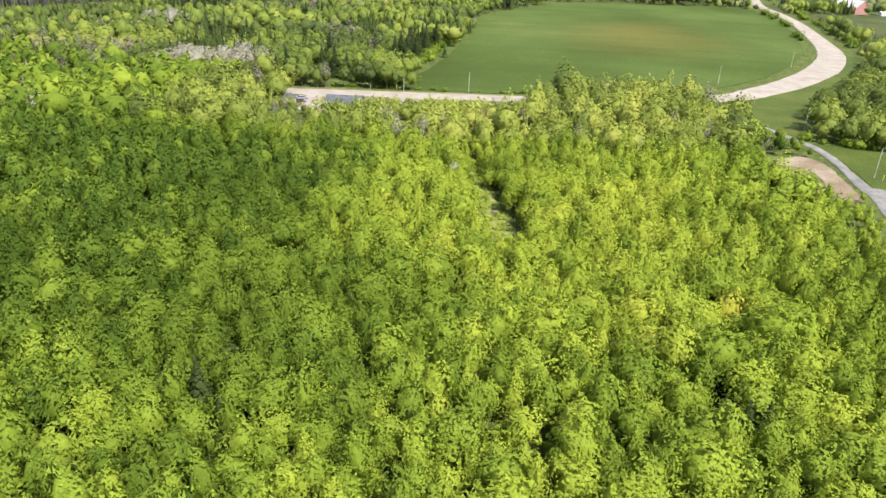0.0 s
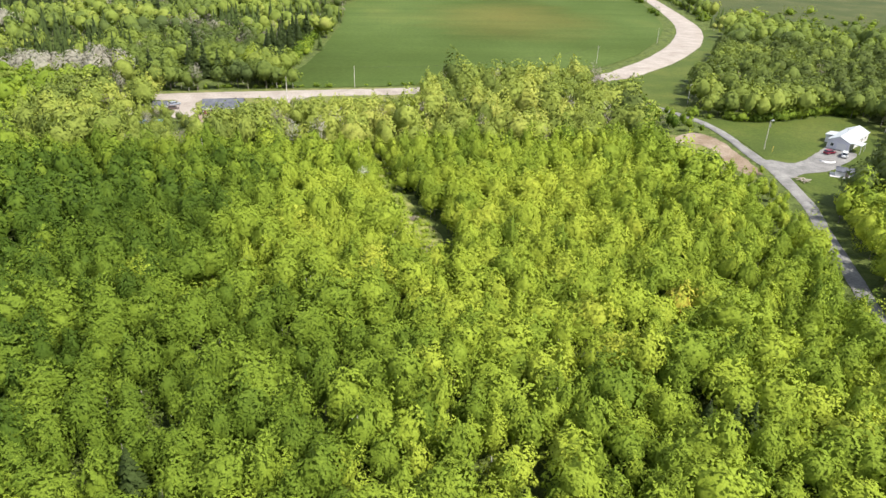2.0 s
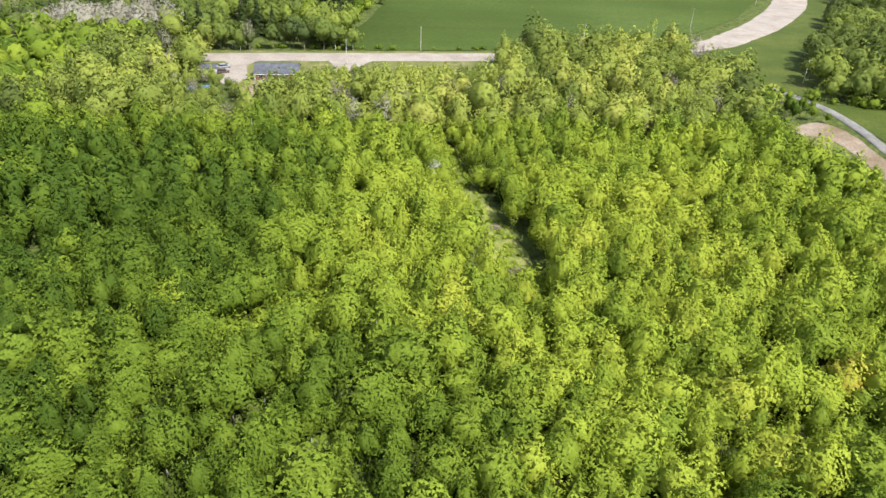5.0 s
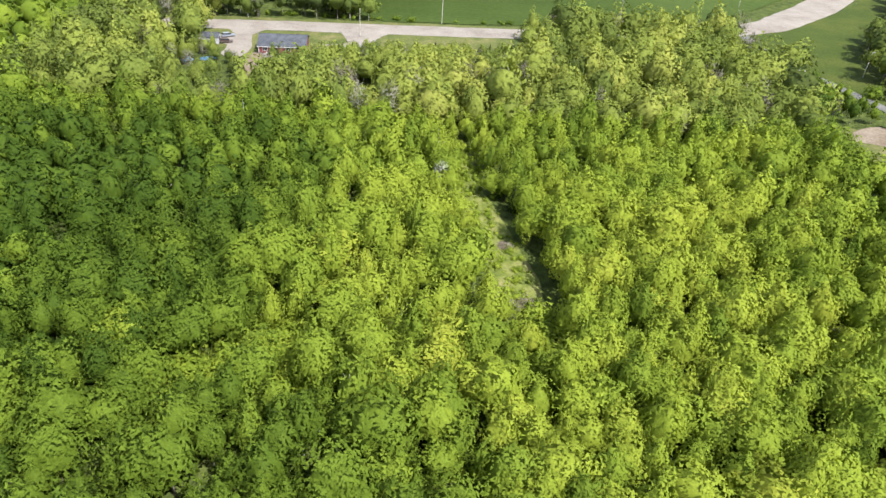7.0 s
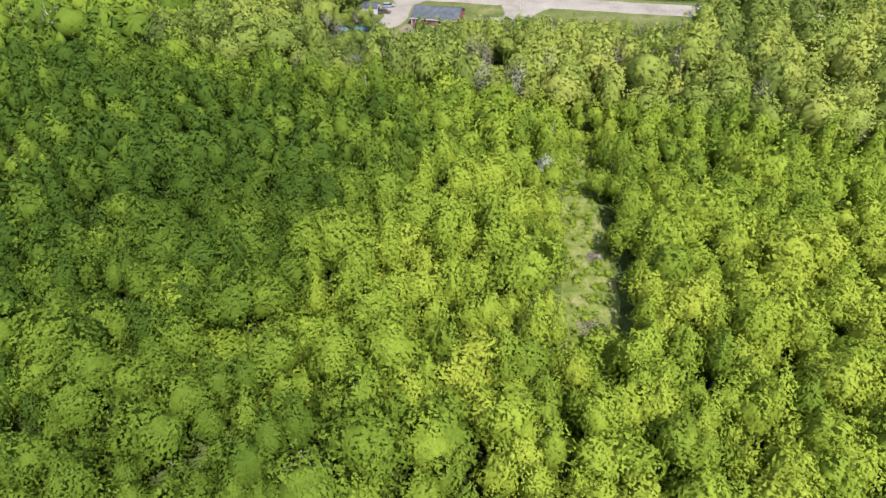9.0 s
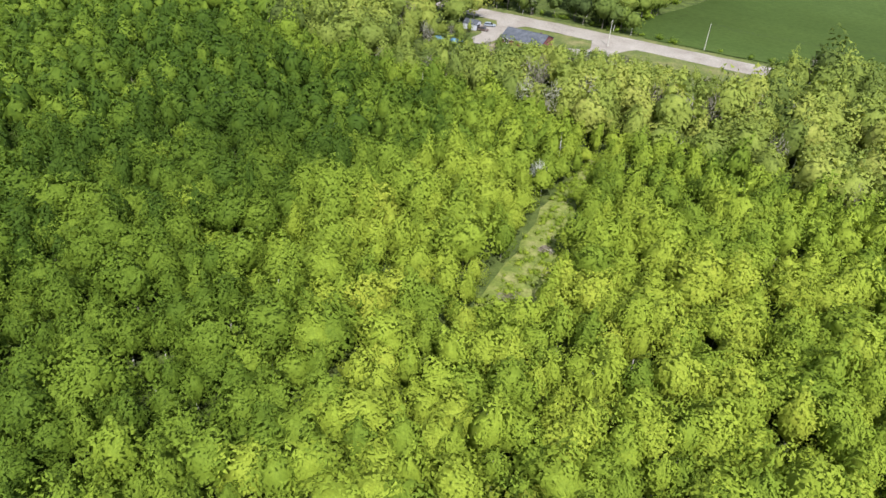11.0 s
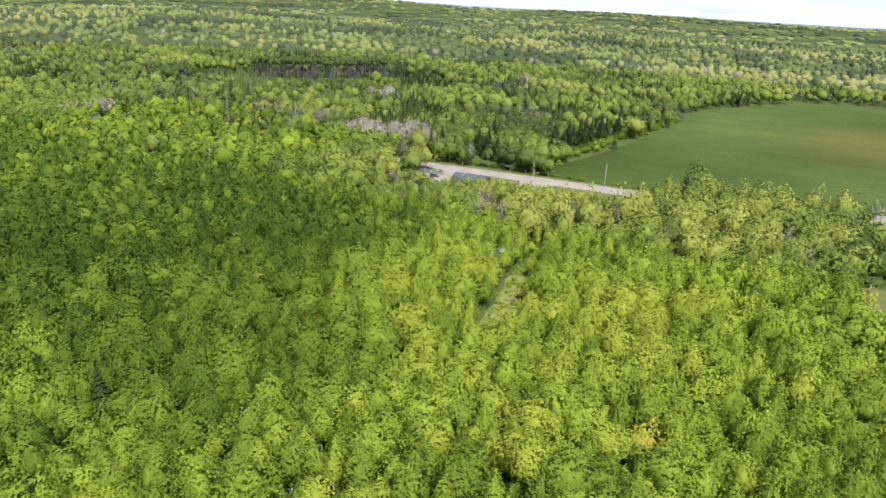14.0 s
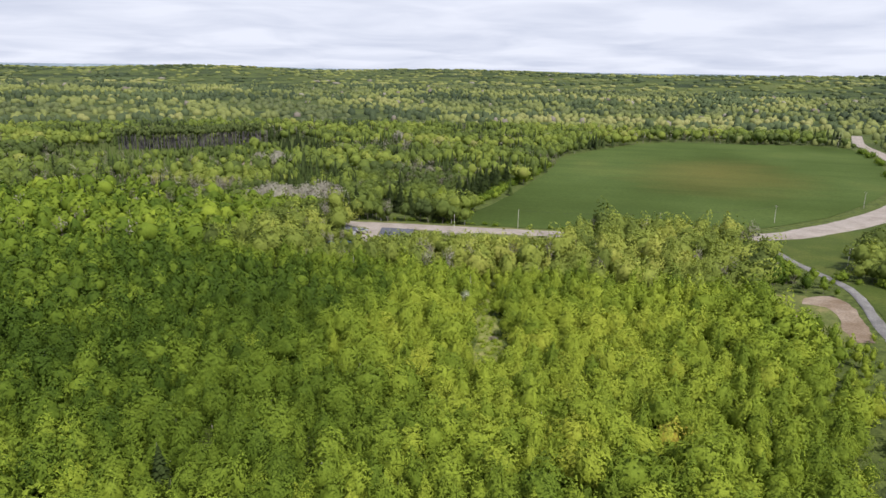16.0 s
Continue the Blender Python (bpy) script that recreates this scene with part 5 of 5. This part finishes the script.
for i in range(7):
    px = -5.4 + i * 1.08
    part("deck_post", box(px - 0.05, px + 0.05, -9.68, -9.58, 0.35, 1.3), WHITE, house)
part("deck_rail", box(-5.5, 1.2, -9.7, -9.56, 1.28, 1.36), WHITE, house)


def garden_chair():
    base = tagged(new("garden_chair"), "white plastic garden chair on the back deck", "chair", group="chairs on the deck")
    part("seat", box(-0.26, 0.26, -0.26, 0.26, 0.4, 0.45, 0.02), WHITE, base)
    part("backrest", box(-0.26, 0.26, 0.22, 0.28, 0.45, 0.95, 0.02), WHITE, base)
    for px in (-0.22, 0.22):
        for py in (-0.22, 0.22):
            part("leg", rod((px, py, 0), (px, py, 0.41), 0.03, sides=6), WHITE, base)
    return base


chair_kit = garden_chair()
deck_z = gz(-88.3, 286.2) + 0.35
for i, (px, py, turn) in enumerate(((-90.4, 277.2, 20), (-89.0, 277.6, -30), (-91.6, 278.8, 80))):
    m = pose(px, py, deck_z, 0, 0, turn)
    if i:
        copy_thing(chair_kit, m)
    else:
        chair_kit.matrix_basis = m

hut = gable_house("small_garage", 5.2, 4.4, 2.3, 1.0, 0.25, LAVENDER, SHINGLE, LAVENDER, "small grey garage with a shingle roof by the drive", "garage")
put(hut, -113.4, 287.0, 12.0)
# Solid dark panel stands for the shade inside the garage.
part("doorway_shade_panel", box(2.62, 2.74, -1.4, 1.2, 0.3, 2.1), DARK, hut, "dark panel for the shade in the garage doorway")
put(car(plain("silver_blue_paint", (0.36, 0.40, 0.48), 0.3, 0.3), "silver-blue car parked beside the house"), -110.2, 294.0, 35.0, 0.22)
put(car(plain("brown_paint", (0.12, 0.08, 0.07), 0.35), "dark brown car parked by the small garage", 4.3), -108.6, 287.6, 15.0, 0.22)
put(car(plain("grey_paint", (0.30, 0.32, 0.34), 0.3, 0.4), "dark grey pickup parked on the gravel pad", 5.3, "pickup"), -66.2, 291.0, 20.0, 0.22)


def heap(name, mat, wide, high, label, category, x, y):
    bm = bmesh.new()
    bmesh.ops.create_icosphere(bm, subdivisions=3, radius=1.0)
    for v in bm.verts:
        k = 1 + 0.25 * noise.noise(v.co * 2.1 + Vector((x, y, 0)))
        v.co = Vector((v.co.x * wide * k, v.co.y * wide * 0.7 * k, max(v.co.z, -0.15) * high * k))
    return tagged(put(part(name, bm, mat, None), x, y, 30.0), label, category)


heap("tarpaulin", TARP, 1.9, 1.0, "blue tarpaulin over a heap behind the garage", "tarpaulin", -114.2, 268.6)
heap("pool", TARP, 2.6, 0.5, "pale blue covered pool behind the house", "pool", -108.5, 271.5)
GREY_LITTER = mixed("dry_brushwood", 0.5, 4.0, ((0.14, 0.115, 0.085), (0.23, 0.195, 0.15), (0.33, 0.30, 0.23)))


def brush_pile(x, y, wide, label):
    r = np.random.default_rng(int(abs(x * 7 + y)))
    k = 260
    a, q = r.uniform(0, 6.28, k), np.sqrt(r.random(k)) * wide
    c = np.stack([np.cos(a) * q, np.sin(a) * q, 0.15 + 0.7 * (1 - q / wide) * r.random(k)], -1)
    d = unit(r.normal(0, 1, (k, 3)) * (1, 1, 0.25))
    w = unit(np.cross(d, (0, 0, 1.0)))
    v, f, _ = sprays(c, d, w, np.cross(d, w), r.uniform(0.25, 0.9, k), np.full(k, 0.045), np.tile((0.0, 0.0, 1.0), (k, 1)), 0.03)
    return tagged(put(mesh_object("brush_pile", v, f, [GREY_LITTER]), x, y, 0.0, 0.1), label, "brushwood")


brush_pile(-8.4, 160.2, 2.6, "heap of pale dry branches on the grassy trail")
brush_pile(-3.0, 140.4, 2.0, "heap of grey dry branches beside the trail")
brush_pile(-12.2, 178.0, 1.6, "scatter of dry branches at the trail's edge")


def snag(x, y, high, label):
    base = tagged(new("dead_tree"), label, "tree")
    r = np.random.default_rng(int(abs(x)))
    v, f = stem(r, high, 0.2, 6, 5)
    mesh_object("trunk", v, f, [PALE_BARK], parent=base)
    put(base, x, y, 20.0)


snag(-28.9, 209.5, 10.0, "pale bare dead tree trunk at the wood's edge")
snag(-76.5, 215.5, 10.5, "pale bare dead tree trunk at the wood's edge")
snag(-9.1, 228.0, 10.5, "pale forked dead tree among the roadside trees")
snag(-40.0, 236.0, 9.5, "pale bare dead tree trunk among leafy trees")


# ---- the far farm ----
barn = gable_house("barn", 34, 20, 7.5, 7.5, 0.5, BARN_RED, plain("pale_barn_roof", (0.50, 0.46, 0.50), 0.7), BARN_RED, "faded red barn with a pale metal roof beyond the meadow", "barn")
put(barn, 333, 930, 118.0)
for px in (-6, 0, 6):
    window_on(barn, px, -10.0, 1.6, 1.6, 1.4, "-y", WHITE)
part("door", box(-12.5, -9.6, -10.24, -10.16, 0.3, 3.9), WHITE, barn, "white barn door")
farm_shed = gable_house("farm_shed", 14, 7, 3.0, 2.0, 0.3, WHITE, WHITE_METAL, WHITE, "low white farm shed beside the barn", "shed")
put(farm_shed, 366, 912, 10.0)
farmhouse = gable_house("farmhouse", 13, 9, 4.6, 3.0, 0.4, WHITE, WHITE_METAL, WHITE, "white farmhouse behind the barn", "house")
put(farmhouse, 300, 945, 70.0)
